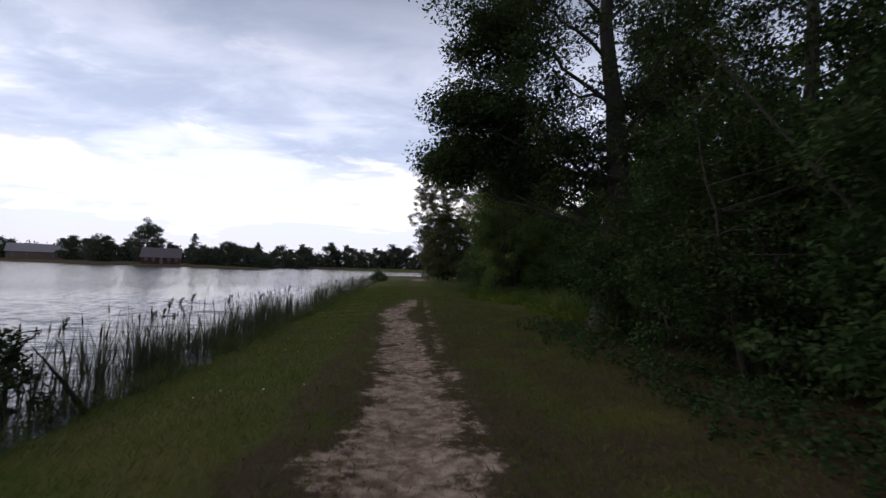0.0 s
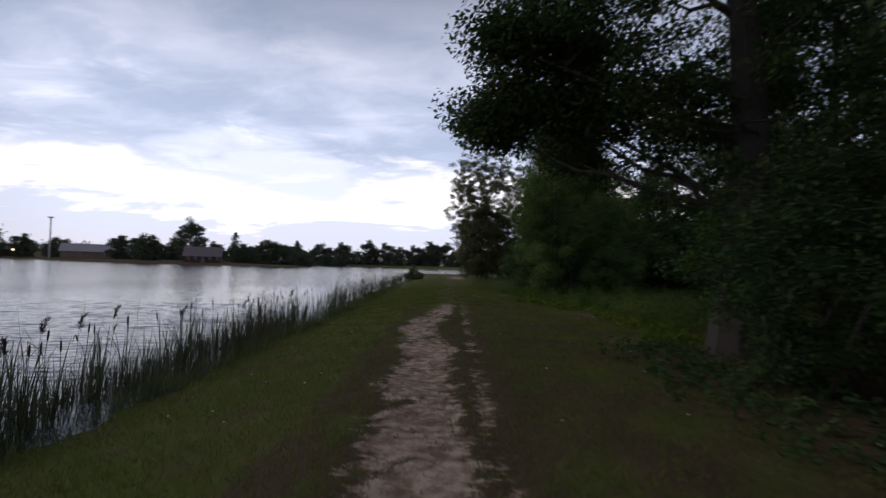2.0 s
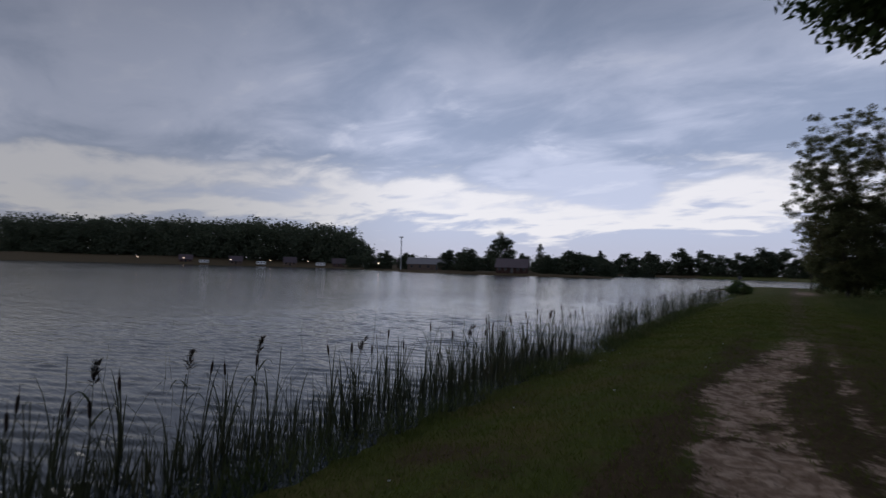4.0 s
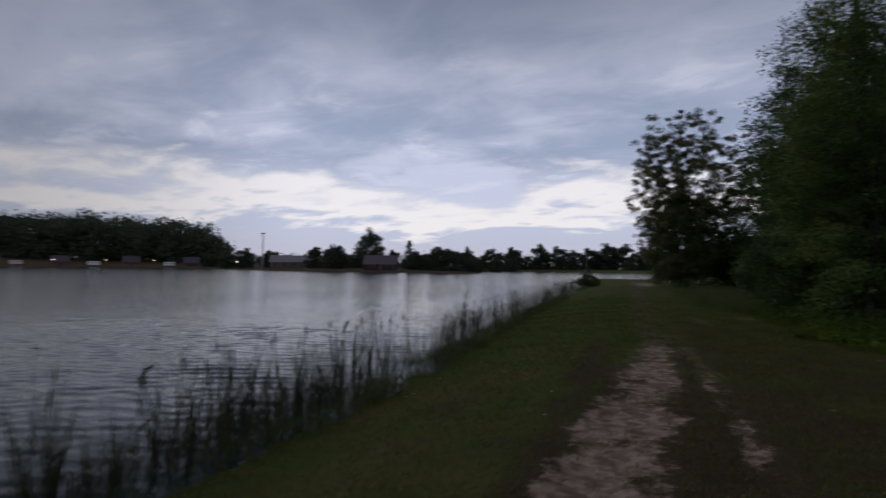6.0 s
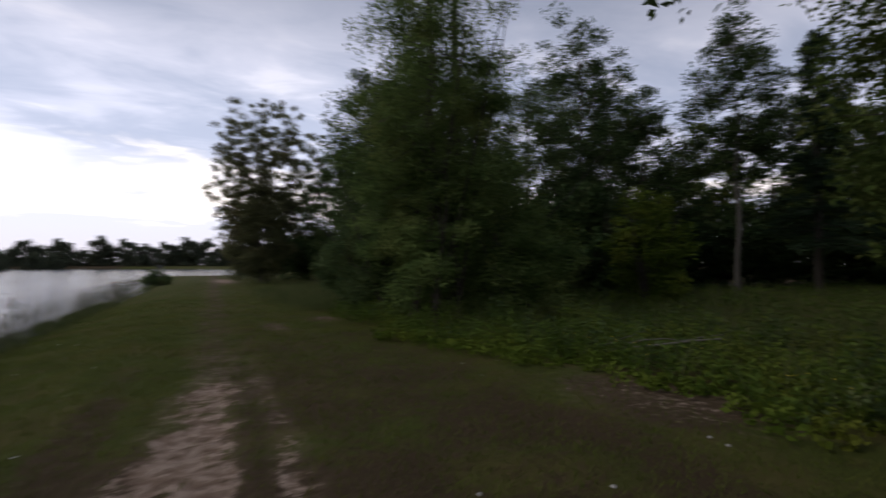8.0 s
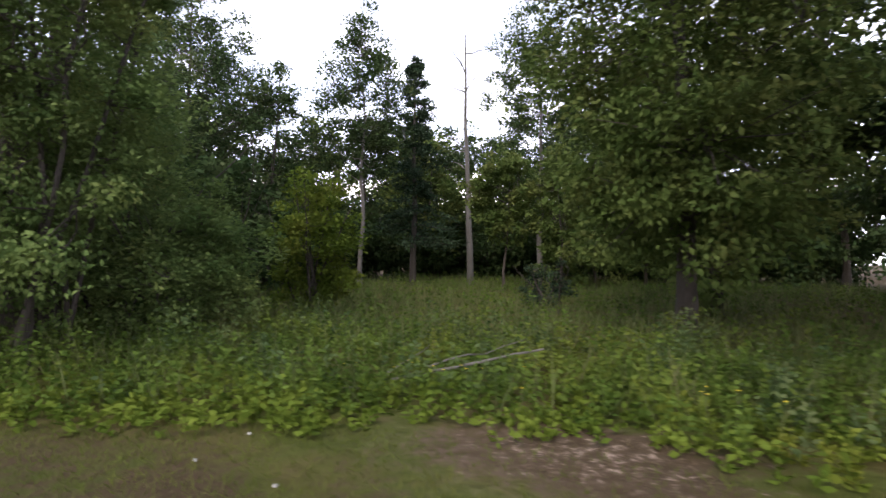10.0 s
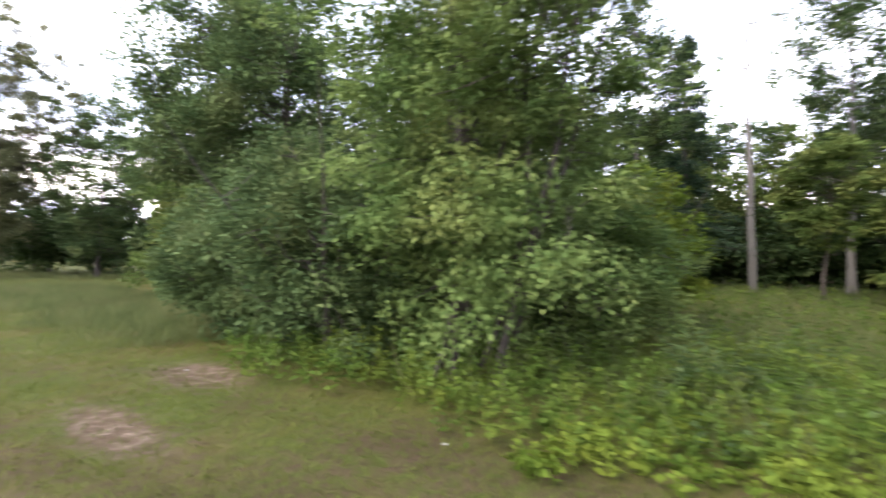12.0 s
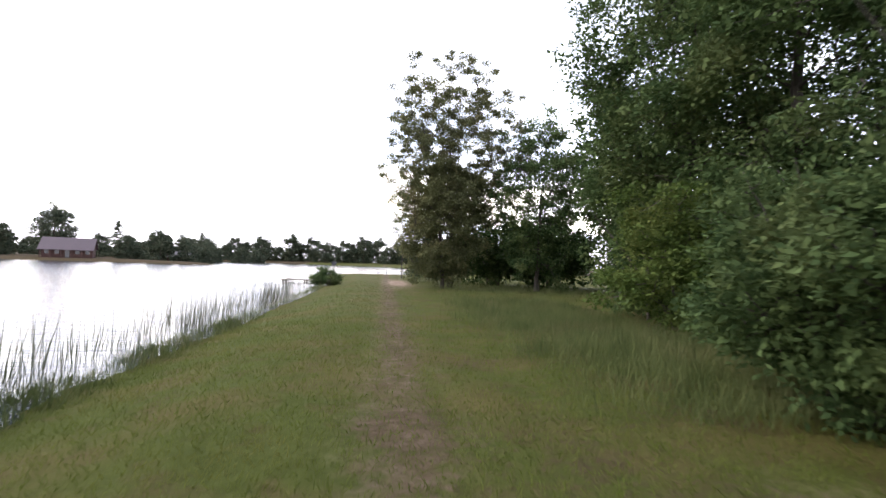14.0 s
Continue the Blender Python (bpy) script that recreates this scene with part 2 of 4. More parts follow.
def quad_mesh(name, verts, mat):
    """A mesh of loose four-cornered leaves: verts has shape (n, 4, 3)."""
    n = len(verts)
    me = bpy.data.meshes.new(name)
    me.vertices.add(4 * n)
    me.loops.add(4 * n)
    me.polygons.add(n)
    me.vertices.foreach_set("co", np.ascontiguousarray(verts, dtype=np.float32).ravel())
    me.loops.foreach_set("vertex_index", np.arange(4 * n, dtype=np.int32))
    me.polygons.foreach_set("loop_start", np.arange(0, 4 * n, 4, dtype=np.int32))
    me.materials.append(mat)
    me.update(calc_edges=True)
    return me


def part(name, me, parent, label=""):
    ob = new(name, me)
    ob.parent = parent
    if label:
        ob["label"] = label
    return ob


def bm_mesh(name, bm, mat, bevel=0.0):
    if bevel:
        bmesh.ops.bevel(bm, geom=bm.edges[:], offset=bevel, segments=1, affect="EDGES")
    me = bpy.data.meshes.new(name)
    bm.to_mesh(me)
    bm.free()
    me.materials.append(mat)
    return me


def box(bm, centre, size, turn=0.0):
    m = Matrix.Translation(centre) @ Matrix.Rotation(turn, 4, "Z") @ Matrix.Diagonal((*size, 1))
    bmesh.ops.create_cube(bm, size=1.0, matrix=m)


def unit(v):
    return v / np.maximum(np.linalg.norm(v, axis=-1, keepdims=True), 1e-9)


def leaves(rng, base, way, length, width, lift=0.1, flat=0.0):
    """Leaf blades from their stalk ends: arrays of place, direction, length and width give corners (n, 4, 3)."""
    n = len(base)
    way = unit(way)
    side = unit(np.cross(way, rng.normal(size=(n, 3)) + np.array([0, 0, flat])))
    top = np.cross(side, way)
    L, W = np.reshape(length, (-1, 1)), np.reshape(width, (-1, 1))
    mid = base + way * L * 0.45 + top * L * lift
    return np.stack([base, mid + side * W / 2, base + way * L, mid - side * W / 2], axis=1)


def tube(verts, faces, line, radii, sides=6):
    """Adds a tapered limb along a line of points."""
    line = np.asarray(line, float)
    first = len(verts)
    for k, (p, r) in enumerate(zip(line, radii)):
        d = unit(line[min(k + 1, len(line) - 1)] - line[max(k - 1, 0)])
        u = unit(np.cross(d, (0.31, 0.95, 0.05) if abs(d[2]) > 0.5 else (0, 0, 1)))
        w = np.cross(d, u)
        for s in range(sides):
            q = 2 * math.pi * s / sides
            verts.append(p + r * (math.cos(q) * u + math.sin(q) * w))
    for k in range(len(line) - 1):
        for s in range(sides):
            a, b = first + k * sides + s, first + k * sides + (s + 1) % sides
            faces.append((a, b, b + sides, a + sides))
    faces.append(tuple(range(first + (len(line) - 1) * sides, first + len(line) * sides)))
    faces.append(tuple(range(first + sides - 1, first - 1, -1)))


def bend(rng, a, b, n, sway):
    """A wavering line from a to b."""
    a, b = np.asarray(a, float), np.asarray(b, float)
    s = np.linspace(0, 1, n)[:, None]
    off = np.cumsum(rng.normal(0, sway, (n, 3)), axis=0)
    off -= s * off[-1]
    return a + (b - a) * s + off * (np.sin(s * math.pi) ** 0.5)


def tree(name, label, category, place, height, radius, crown_from, trunk_r, clumps, per_clump, leaf, leaf_mat, bark_mat, seed,
         clump_r=0.45, limbs=14, lean=(0, 0), top_heavy=0.5, stems=1, group="", lobes=()):
    """A tree or a shrub: wavering tapered stems and limbs, twigs, and clumps of single leaves at their ends. lobes: extra masses
    (x, y, z, radius, clumps) that hang out of the crown."""
    rng = np.random.default_rng(seed)
    root = new(name)
    root.location = place
    tagged(root, label, category, group)
    wood, nodes, owner = [], [], []
    mid = (crown_from + height) / 2
    half = (height - crown_from) / 2
    for s in range(stems):
        wood.append(([], []))
        many = stems > 1
        foot = np.array([rng.normal(0, 0.35) * many, rng.normal(0, 0.35) * many, -0.08])
        sway = 0.25 + many * radius * 0.4
        tip = np.array([lean[0] + rng.normal(0, sway), lean[1] + rng.normal(0, sway), height * rng.uniform(0.8, 0.93)])
        line = bend(rng, foot, tip, 12, 0.05 * height / 8)
        r = np.linspace(1, 0.12, 12) * trunk_r
        r[0] *= 1.35
        tube(*wood[s], line, r, 9 if trunk_r > 0.1 else 6)
        nodes += list(line[2:])
        owner += [s] * 10
    # clump centres, more near the rim, broken up by bulges and gaps
    pts = []
    while len(pts) < clumps:
        d = unit(rng.normal(size=3))
        p = d * rng.uniform(0.2, 1.0) ** 0.5
        bulge = 0.93 + 0.42 * noise.noise(Vector(d * 1.7 + seed * 3.1)) + 0.26 * noise.noise(Vector(d * 4.1 + seed))
        zz = p[2] * bulge
        taper = 1.0 - (1 - top_heavy) * max(zz, 0) - top_heavy * 0.2 * max(-zz, 0)
        q = np.array([p[0] * radius * bulge * taper + lean[0] * (zz + 1) / 2, p[1] * radius * bulge * taper + lean[1] * (zz + 1) / 2, mid + zz * half])
        if q[2] > 0.12:
            pts.append(q)
    for lx, ly, lz, lr, ln in lobes:
        for _ in range(ln):
            pts.append(np.array([lx, ly, lz]) + unit(rng.normal(size=3)) * lr * rng.uniform(0.3, 1) * np.array([1, 1, 0.7]))
    pts = np.array(pts)
    for end in pts[rng.permutation(len(pts))[:limbs]]:
        nd = np.array(nodes[: 10 * stems])
        reach = np.linalg.norm(nd[:, :2] - end[:2], axis=1) + np.abs(nd[:, 2] - (end[2] - 0.55 * np.hypot(*end[:2])))
        k = int(reach.argmin())
        line = bend(rng, nd[k], end, 8, 0.10)
        tube(*wood[owner[k]], line, np.linspace(trunk_r * 0.15 + 0.006, trunk_r * 0.03 + 0.006, 8), 5)
        nodes += list(line[2:])
        owner += [owner[k]] * 6
    nd = np.array(nodes)
    for p in pts:
        k = int(np.linalg.norm(nd - p, axis=1).argmin())
        tube(*wood[owner[k]], bend(rng, nd[k], p, 4, 0.04), np.linspace(0.012 + trunk_r * 0.03, 0.005, 4), 3)
    for w in wood:
        part("trunk" if stems == 1 else "stem", mesh_of("trunk", *w, bark_mat), root)
    n = clumps + sum(l[4] for l in lobes)
    cr = clump_r * rng.uniform(0.6, 1.3, (n, 1, 1))
    off = unit(rng.normal(size=(n, per_clump, 3))) * rng.uniform(0, 1, (n, per_clump, 1)) ** 0.45 * cr * np.array([1, 1, 0.6])
    base = (pts[:, None, :] + off).reshape(-1, 3)
    out = unit(base - np.array([lean[0] * 0.5, lean[1] * 0.5, mid * 0.8]))
    way = rng.normal(size=base.shape) * np.array([1, 1, 0.6]) + out * 0.8 + np.array([0, 0, -0.3])
    size = leaf * rng.uniform(0.6, 1.3, len(base))
    keep = base[:, 2] > 0.06
    q = leaves(rng, base, way, size, size * rng.uniform(0.42, 0.62, len(base)), 0.1, 1.3)[keep]
    part("crown" if stems == 1 else "foliage", quad_mesh("crown", q, leaf_mat), root)
    return root


def conifer(name, label, place, height, radius, seed, per=60, leaf=0.12, mat=None, group="", bare=0.12):
    rng = np.random.default_rng(seed)
    root = tagged(new(name), label, "tree", group)
    root.location = place
    verts, faces, out = [], [], []
    line = bend(rng, (0, 0, -0.1), (0, 0, height), 10, 0.03)
    tube(verts, faces, line, np.linspace(height * 0.016, 0.01, 10), 7)
    z = height * bare
    while z < height * 0.97:
        level = z
        for _ in range(6):
            z = level + rng.uniform(-0.03, 0.03) * height
            q, L = rng.uniform(0, 2 * math.pi), radius * max(1 - z / height, 0.02) ** 0.8 * rng.uniform(0.4, 1.25) + 0.12
            end = np.array([math.cos(q) * L, math.sin(q) * L, z - 0.18 * L + 0.05])
            tube(verts, faces, bend(rng, (0, 0, z), end, 4, 0.02), np.linspace(0.02, 0.006, 4), 3)
            s = rng.uniform(0.15, 1.05, (per, 1))
            out.append(np.array([0, 0, z]) * (1 - s) + end * s + rng.normal(0, 0.10 + 0.05 * L, (per, 3)) * np.array([1, 1, 0.5]))
        z = level + height * 0.05
    base = np.concatenate(out)
    way = rng.normal(size=base.shape) + unit(base * np.array([1, 1, 0])) * 0.8
    q = leaves(rng, base, way, leaf * rng.uniform(0.6, 1.3, len(base)), leaf * 0.3 * np.ones(len(base)))
    part("trunk", mesh_of("trunk", verts, faces, BARK), root)
    part("crown", quad_mesh("crown", q, mat or LEAF_CONIFER), root)
    return root


def dead_tree(name, label, place, height, trunk_r, seed, lean=(0, 0), twigs=14, bark_mat=None):
    rng = np.random.default_rng(seed)
    root = tagged(new(name), label, "dead tree")
    root.location = place
    verts, faces = [], []
    line = bend(rng, (0, 0, -0.1), (lean[0], lean[1], height), 14, 0.05)
    tube(verts, faces, line, np.linspace(trunk_r * 1.2, trunk_r * 0.2, 14), 8)
    part("trunk", mesh_of("trunk", verts, faces, bark_mat or BARK_DEAD), root)
    for _ in range(twigs):
        verts, faces = [], []
        k = rng.integers(6, 13)
        q, L = rng.uniform(0, 2 * math.pi), rng.uniform(0.7, 2.2)
        end = line[k] + np.array([math.cos(q) * L, math.sin(q) * L, rng.uniform(0.1, 0.8) * L])
        limb = bend(rng, line[k], end, 6, 0.06)
        tube(verts, faces, limb, np.linspace(trunk_r * 0.25, 0.006, 6), 5)
        for j in range(2, 6):
            tube(verts, faces, bend(rng, limb[j], limb[j] + rng.normal(0, 0.35, 3) + np.array([0, 0, 0.15]), 4, 0.03), np.linspace(0.012, 0.004, 4), 3)
        part("branch", mesh_of("branch", verts, faces, bark_mat or BARK_DEAD), root)
    return root


# ---- terrain ----
WATER_Z = -0.45
SHORE = [(-4.3, -160), (-4.3, 22), (-4.75, 36), (-4.75, 60), (-5.4, 78), (-8.6, 83), (-9.2, 88), (-7, 96), (4, 99), (12, 112), (14, 160), (8, 240), (-20, 285), (-80, 300),
         (-150, 310), (-100, 240), (-62, 190), (-44, 171), (-50, 163), (-84, 160), (-118, 158), (-150, 178), (-222, 234), (-312, 200), (-400, 110), (-410, -60), (-200, -165)]


def shore_distance(x, y):
    """Metres from the waterline: positive on land, negative in the lake."""
    x, y = np.asarray(x, float), np.asarray(y, float)
    best = np.full(x.shape, 1e9)
    inside = np.zeros(x.shape, bool)
    for (ax, ay), (bx, by) in zip(SHORE, SHORE[1:] + SHORE[:1]):
        dx, dy = bx - ax, by - ay
        s = np.clip(((x - ax) * dx + (y - ay) * dy) / (dx * dx + dy * dy), 0, 1)
        best = np.minimum(best, np.hypot(x - ax - s * dx, y - ay - s * dy))
        cross = (ay > y) != (by > y)
        inside ^= cross & (x < dx * (y - ay) / (dy if dy else 1e-9) + ax)
    return np.where(inside, -best, best)


def smooth(v, a, b):
    s = np.clip((v - a) / (b - a), 0, 1)
    return s * s * (3 - 2 * s)


def wobble(x, y, scale, seed=0):
    """Smooth noise from a few crossed waves, about -1 to 1."""
    rng = np.random.default_rng(seed)
    total = 0
    for k in range(9):
        q, f = rng.uniform(0, 2 * math.pi), rng.uniform(0.5, 1.9) / scale
        total = total + np.sin((x * math.cos(q) + y * math.sin(q)) * f * 2 * math.pi + rng.uniform(0, 6.3))
    return total / 4.0


def trodden(x, y):
    """How bare the ground is: the sandy track, its side rut and two bald spots."""
    near = 1 - 0.86 * smooth(y, 20, 26)
    centre = np.interp(y, [4, 6, 8, 11, 13, 14.5, 16.3, 18, 20, 23], [0.0, -0.02, -0.1, -0.32, -0.25, -0.45, -0.66, -0.45, -0.22, 0.0]) - 0.04 * wobble(x * 0, y, 5, 1)
    half = np.interp(y, [4, 6, 8, 15, 20, 23, 27], [0.64, 0.54, 0.45, 0.46, 0.42, 0.3, 0.5]) + 0.05 * wobble(x * 0, y, 2.2, 2) + 0.08 * wobble(x, y, 0.6, 28)
    track = 0.98 * np.exp(-np.abs((x - centre) / half) ** 3)
    rut = 0.56 * np.exp(-((x - 0.56 - 0.06 * wobble(x * 0, y, 5, 3)) / 0.17) ** 2) * (0.75 + 0.5 * wobble(x, y, 1.4, 4))
    bald = 0.36 * np.exp(-(((x - 4.6) / 0.9) ** 2 + ((y - 20.4) / 1.4) ** 2)) + 0.3 * np.exp(-(((x - 1.4) / 0.28) ** 2 + ((y - 29.0) / 0.9) ** 2))
    bald = bald + 0.26 * np.exp(-(((x - 2.8) / 0.5) ** 2 + ((y - 30.5) / 0.9) ** 2)) + 0.9 * np.exp(-(((x - 0.9) / 0.8) ** 2 + ((y - 66) / 6.0) ** 2))
    return np.clip(np.maximum(track, rut) * near * (0.85 + 0.35 * wobble(x, y, 1.3, 5) + 0.2 * wobble(x, y, 0.45, 9)) + bald, 0, 1)


def litter(x, y):
    """How much brown litter and thin turf there is, beside the track and under the shrubs."""
    side = smooth(x, -0.3, 0.3) * (1 - smooth(x, 3.2, 4.6)) * (1 - 0.4 * smooth(y, 22, 32))
    spots = np.exp(-(((x - 4.6) / 0.9) ** 2 + ((y - 20.4) / 1.4) ** 2)) + np.exp(-(((x - 1.4) / 0.35) ** 2 + ((y - 29.0) / 1.0) ** 2)) + np.exp(-(((x - 2.8) / 0.5) ** 2 + ((y - 30.5) / 0.9) ** 2))
    bare = 0.95 * np.exp(-((x - 0.1) / 1.05) ** 4) * (1 - smooth(y, 18, 25))
    worn = 0.55 * np.exp(-((x - 0.1) / 0.6) ** 2) * smooth(y, 20, 26)
    left = np.exp(-((x + 1.05) / 0.35) ** 2) * (1 - 0.8 * smooth(y, 20, 28))
    under = smooth(x, 2.6, 3.4) * (1 - smooth(y, 13, 15))
    bank = 0.3 * smooth(y, 7, 10) * smooth(x, -4.2, -3.4) * (1 - smooth(x, -1.2, -0.6)) * (1 - smooth(y, 17, 23))
    left = np.maximum(left, bank / 0.75)
    return np.clip(np.maximum(np.maximum(np.maximum(side * 0.56, left * 0.75), under), np.maximum(worn, np.maximum(bare, spots))) + (0.22 - 0.12 * smooth(y, 18, 26)) * wobble(x, y, 1.8, 6), 0, 1)


def ground_height(x, y):
    x, y = np.asarray(x, float), np.asarray(y, float)
    d = shore_distance(x, y)
    bank = np.where(d > 0, WATER_Z - 0.03 + (0.03 - WATER_Z) * smooth(d, -0.2, 3.6) , WATER_Z - 0.03 + np.maximum(d * 0.35, -1.6))
    far = smooth(np.hypot(x, y - 15), 90, 160)
    rise = np.where(d > 0, np.minimum(d * 0.02, 1.2) * far, 0)
    near = (1 - smooth(np.hypot(x, (y - 18) / 3), 9, 14)) * (d > 0.1)
    bumps = (0.018 * wobble(x, y, 2.2, 7) + 0.008 * wobble(x, y, 0.7, 8) - 0.045 * trodden(x, y)) * near
    hill = 5 * smooth(-x, 220, 400) * smooth(y, 60, 150) * smooth(d, 10, 90)
    return bank + rise + bumps + hill


def lines(parts):
    return np.concatenate([np.arange(a, b, s) for a, b, s in parts])


gx = np.concatenate([-np.geomspace(2500, 130, 14), lines([(-120, -20, 6.0), (-20, -6.5, 1.0), (-6.5, -1.6, 0.16), (-1.6, 1.6, 0.07), (1.6, 6, 0.16), (6, 16, 0.6), (16, 60, 4.0)]), np.geomspace(64, 2500, 12)])
gy = np.concatenate([-np.geomspace(1500, 10, 12), lines([(-8, -1, 0.5), (-1, 34, 0.09), (34, 60, 0.4), (60, 110, 1.2), (110, 340, 5.0)]), np.geomspace(345, 3500, 12)])
X, Y = np.meshgrid(gx, gy)
Z = ground_height(X, Y)
nx, ny = len(gx), len(gy)
idx = (np.arange(ny - 1)[:, None] * nx + np.arange(nx - 1)[None, :]).ravel()
me = bpy.data.meshes.new("ground")
me.vertices.add(nx * ny)
me.vertices.foreach_set("co", np.stack([X, Y, Z], -1).astype(np.float32).ravel())
me.loops.add(4 * len(idx))
me.loops.foreach_set("vertex_index", np.stack([idx, idx + 1, idx + 1 + nx, idx + nx], 1).astype(np.int32).ravel())
me.polygons.add(len(idx))
me.polygons.foreach_set("loop_start", np.arange(0, 4 * len(idx), 4, dtype=np.int32))
me.polygons.foreach_set("use_smooth", np.ones(len(idx), bool))
me.update(calc_edges=True)
for key, field in (("trodden", trodden(X, Y) * (np.abs(X) < 40)), ("litter", np.where(np.abs(X) < 40, litter(X, Y), 0.62))):
    me.attributes.new(key, "FLOAT", "POINT").data.foreach_set("value", field.astype(np.float32).ravel())
me.materials.append(SOIL)
ground = tagged(new("ground", me), "grassy lake bank with a trodden sandy footpath", "ground", kind="structure")

def waves(x, y):
    """Short wind ripples near the bank, dying out with distance."""
    r = np.random.default_rng(33)
    total = 0
    for k in range(22):
        q, length = math.radians(112) + r.normal(0, 0.28), r.uniform(0.2, 0.46)
        total = total + length * np.sin((x * math.cos(q) + y * math.sin(q)) * 2 * math.pi / length + r.uniform(0, 6.3))
    calm = smooth(x, -26, -12) * (1 - smooth(y, 34, 52)) * smooth(y, -2, 1) * (1 - smooth(x, -4.6, -4.1))
    return 0.0038 * total * calm


wx = np.concatenate([-np.geomspace(420, 30, 12), lines([(-27, -18, 0.22), (-18, -4.4, 0.085)]), np.array([-4.4, -4.0, 0, 20])])
wy = np.concatenate([np.array([-170, -60, -20, -5, -2]), lines([(-1.5, 26, 0.07), (26, 53, 0.2)]), np.geomspace(54, 320, 10)])
WX, WY = np.meshgrid(wx, wy)
wn = len(wx)
idx = (np.arange(len(wy) - 1)[:, None] * wn + np.arange(wn - 1)[None, :]).ravel()
me = bpy.data.meshes.new("water")
me.vertices.add(WX.size)
me.vertices.foreach_set("co", np.stack([WX, WY, WATER_Z + waves(WX, WY)], -1).astype(np.float32).ravel())
me.loops.add(4 * len(idx))
me.loops.foreach_set("vertex_index", np.stack([idx, idx + 1, idx + 1 + wn, idx + wn], 1).astype(np.int32).ravel())
me.polygons.add(len(idx))
me.polygons.foreach_set("loop_start", np.arange(0, 4 * len(idx), 4, dtype=np.int32))
me.polygons.foreach_set("use_smooth", np.ones(len(idx), bool))
me.update(calc_edges=True)
me.materials.append(WATER)
water = tagged(new("water", me), "grey rippled lake water reflecting the cloudy sky", "water", kind="structure")


def on_ground(x, y, sink=0.0):
    return (x, y, float(ground_height(x, y)) - sink)


# ---- turf, tall grass, undergrowth ----
rng = np.random.default_rng(11)


def scatter(n, x0, x1, y0, y1, keep):
    x, y = rng.uniform(x0, x1, n), rng.uniform(y0, y1, n)
    ok = rng.uniform(0, 1, n) < keep(x, y)
    x, y = x[ok], y[ok]
    return np.stack([x, y, ground_height(x, y) - 0.01], -1)


def blades(name, label, category, base, low, high, width, mat, lean=0.35, bow=0.12):
    n = len(base)
    way = np.stack([rng.normal(0.06, lean, n), rng.normal(0, lean, n), np.ones(n)], -1)
    q = leaves(rng, base, way, rng.uniform(low, high, n), width * rng.uniform(0.6, 1.3, n), bow)
    return tagged(new(name, quad_mesh(name, q, mat)), label, category, kind="stuff")


EDGE_Y, EDGE_X = [13, 18.5, 20.5, 22, 24.5, 27, 30, 60], [4.6, 4.9, 4.9, 4.8, 3.6, 2.9, 2.8, 3.0]


def weed_edge(x, y):
    """Metres beyond the line where the weeds begin."""
    return x - np.interp(y, EDGE_Y, EDGE_X) + 0.45 * wobble(x, y, 2.2, 16) * 0.8


turf_keep = lambda x, y: np.clip((1.05 - 1.5 * trodden(x, y)) * (1 - 0.6 * litter(x, y)), 0, 1)
base = np.concatenate([scatter(90000, -4.4, 3.4, 0, 16, turf_keep), scatter(150000, -4.4, 4.6, 16, 42, lambda x, y: turf_keep(x, y) * (1 - 0.75 * smooth(y, 26, 42))), scatter(40000, -5.0, 5.0, 36, 72, lambda x, y: turf_keep(x, y) * (1 - smooth(y, 40, 72)))])
blades("lawn_grass", "short mown green grass on the lake bank", "grass", base, 0.04, 0.12, 0.0075, GRASS, 0.65)
tuft_keep = lambda x, y: np.clip(-0.2 + 1.1 * wobble(x, y, 0.8, 31), 0, 1) * np.clip(1 - 1.6 * trodden(x, y), 0, 1) * (1 - 0.8 * smooth(y, 32, 46))
blades("grass_tufts", "longer uneven tufts in the mown grass", "grass", scatter(50000, -4.3, 3.6, 21, 46, tuft_keep), 0.07, 0.16, 0.0055, GRASS, 0.5)
dry_keep = lambda x, y: np.clip(litter(x, y) * 1.5 - 0.42 - 0.7 * trodden(x, y), 0, 1) * (1 - 0.55 * smooth(y, 20, 26))
blades("dry_grass", "thin brown dead grass beside the path", "grass", scatter(90000, -4.0, 5.2, 0, 38, dry_keep), 0.02, 0.075, 0.009, DRY, 1.1)
fringe = lambda x, y: 0.5 + 0.5 * np.clip(wobble(x, y, 2.0, 12), -1, 1)
base = np.concatenate([scatter(44000, -5.0, -3.5, 1, 45, lambda x, y: fringe(x, y) * (1 - smooth(x + 0.28 * smooth(y, 22, 34), -4.1, -3.5))), scatter(9000, -5.6, -4.3, 45, 80, fringe)])
blades("bank_grass", "uncut grass along the edge of the water", "grass", base, 0.12, 0.38, 0.011, GRASS_TALL, 0.35)
meadow = lambda x, y: smooth(x + 0.4 * wobble(x, y, 3.0, 13), 1.7, 3.6)
base = np.concatenate([scatter(34000, 1.6, 6.5, 32.5, 48, meadow), scatter(9000, 1.8, 12, 48, 70, meadow)])
blades("meadow_grass", "tall seeding grass beside the path", "grass", base, 0.12, 0.48, 0.010, GRASS_TALL, 0.35)
base = scatter(34000, 8, 42, 8, 36, lambda x, y: 0.4 + 0.5 * np.clip(wobble(x, y, 5, 14), 0, 1))
blades("clearing_grass", "rank green grass in the clearing", "grass", base, 0.35, 0.85, 0.022, GRASS_TALL, 0.35)


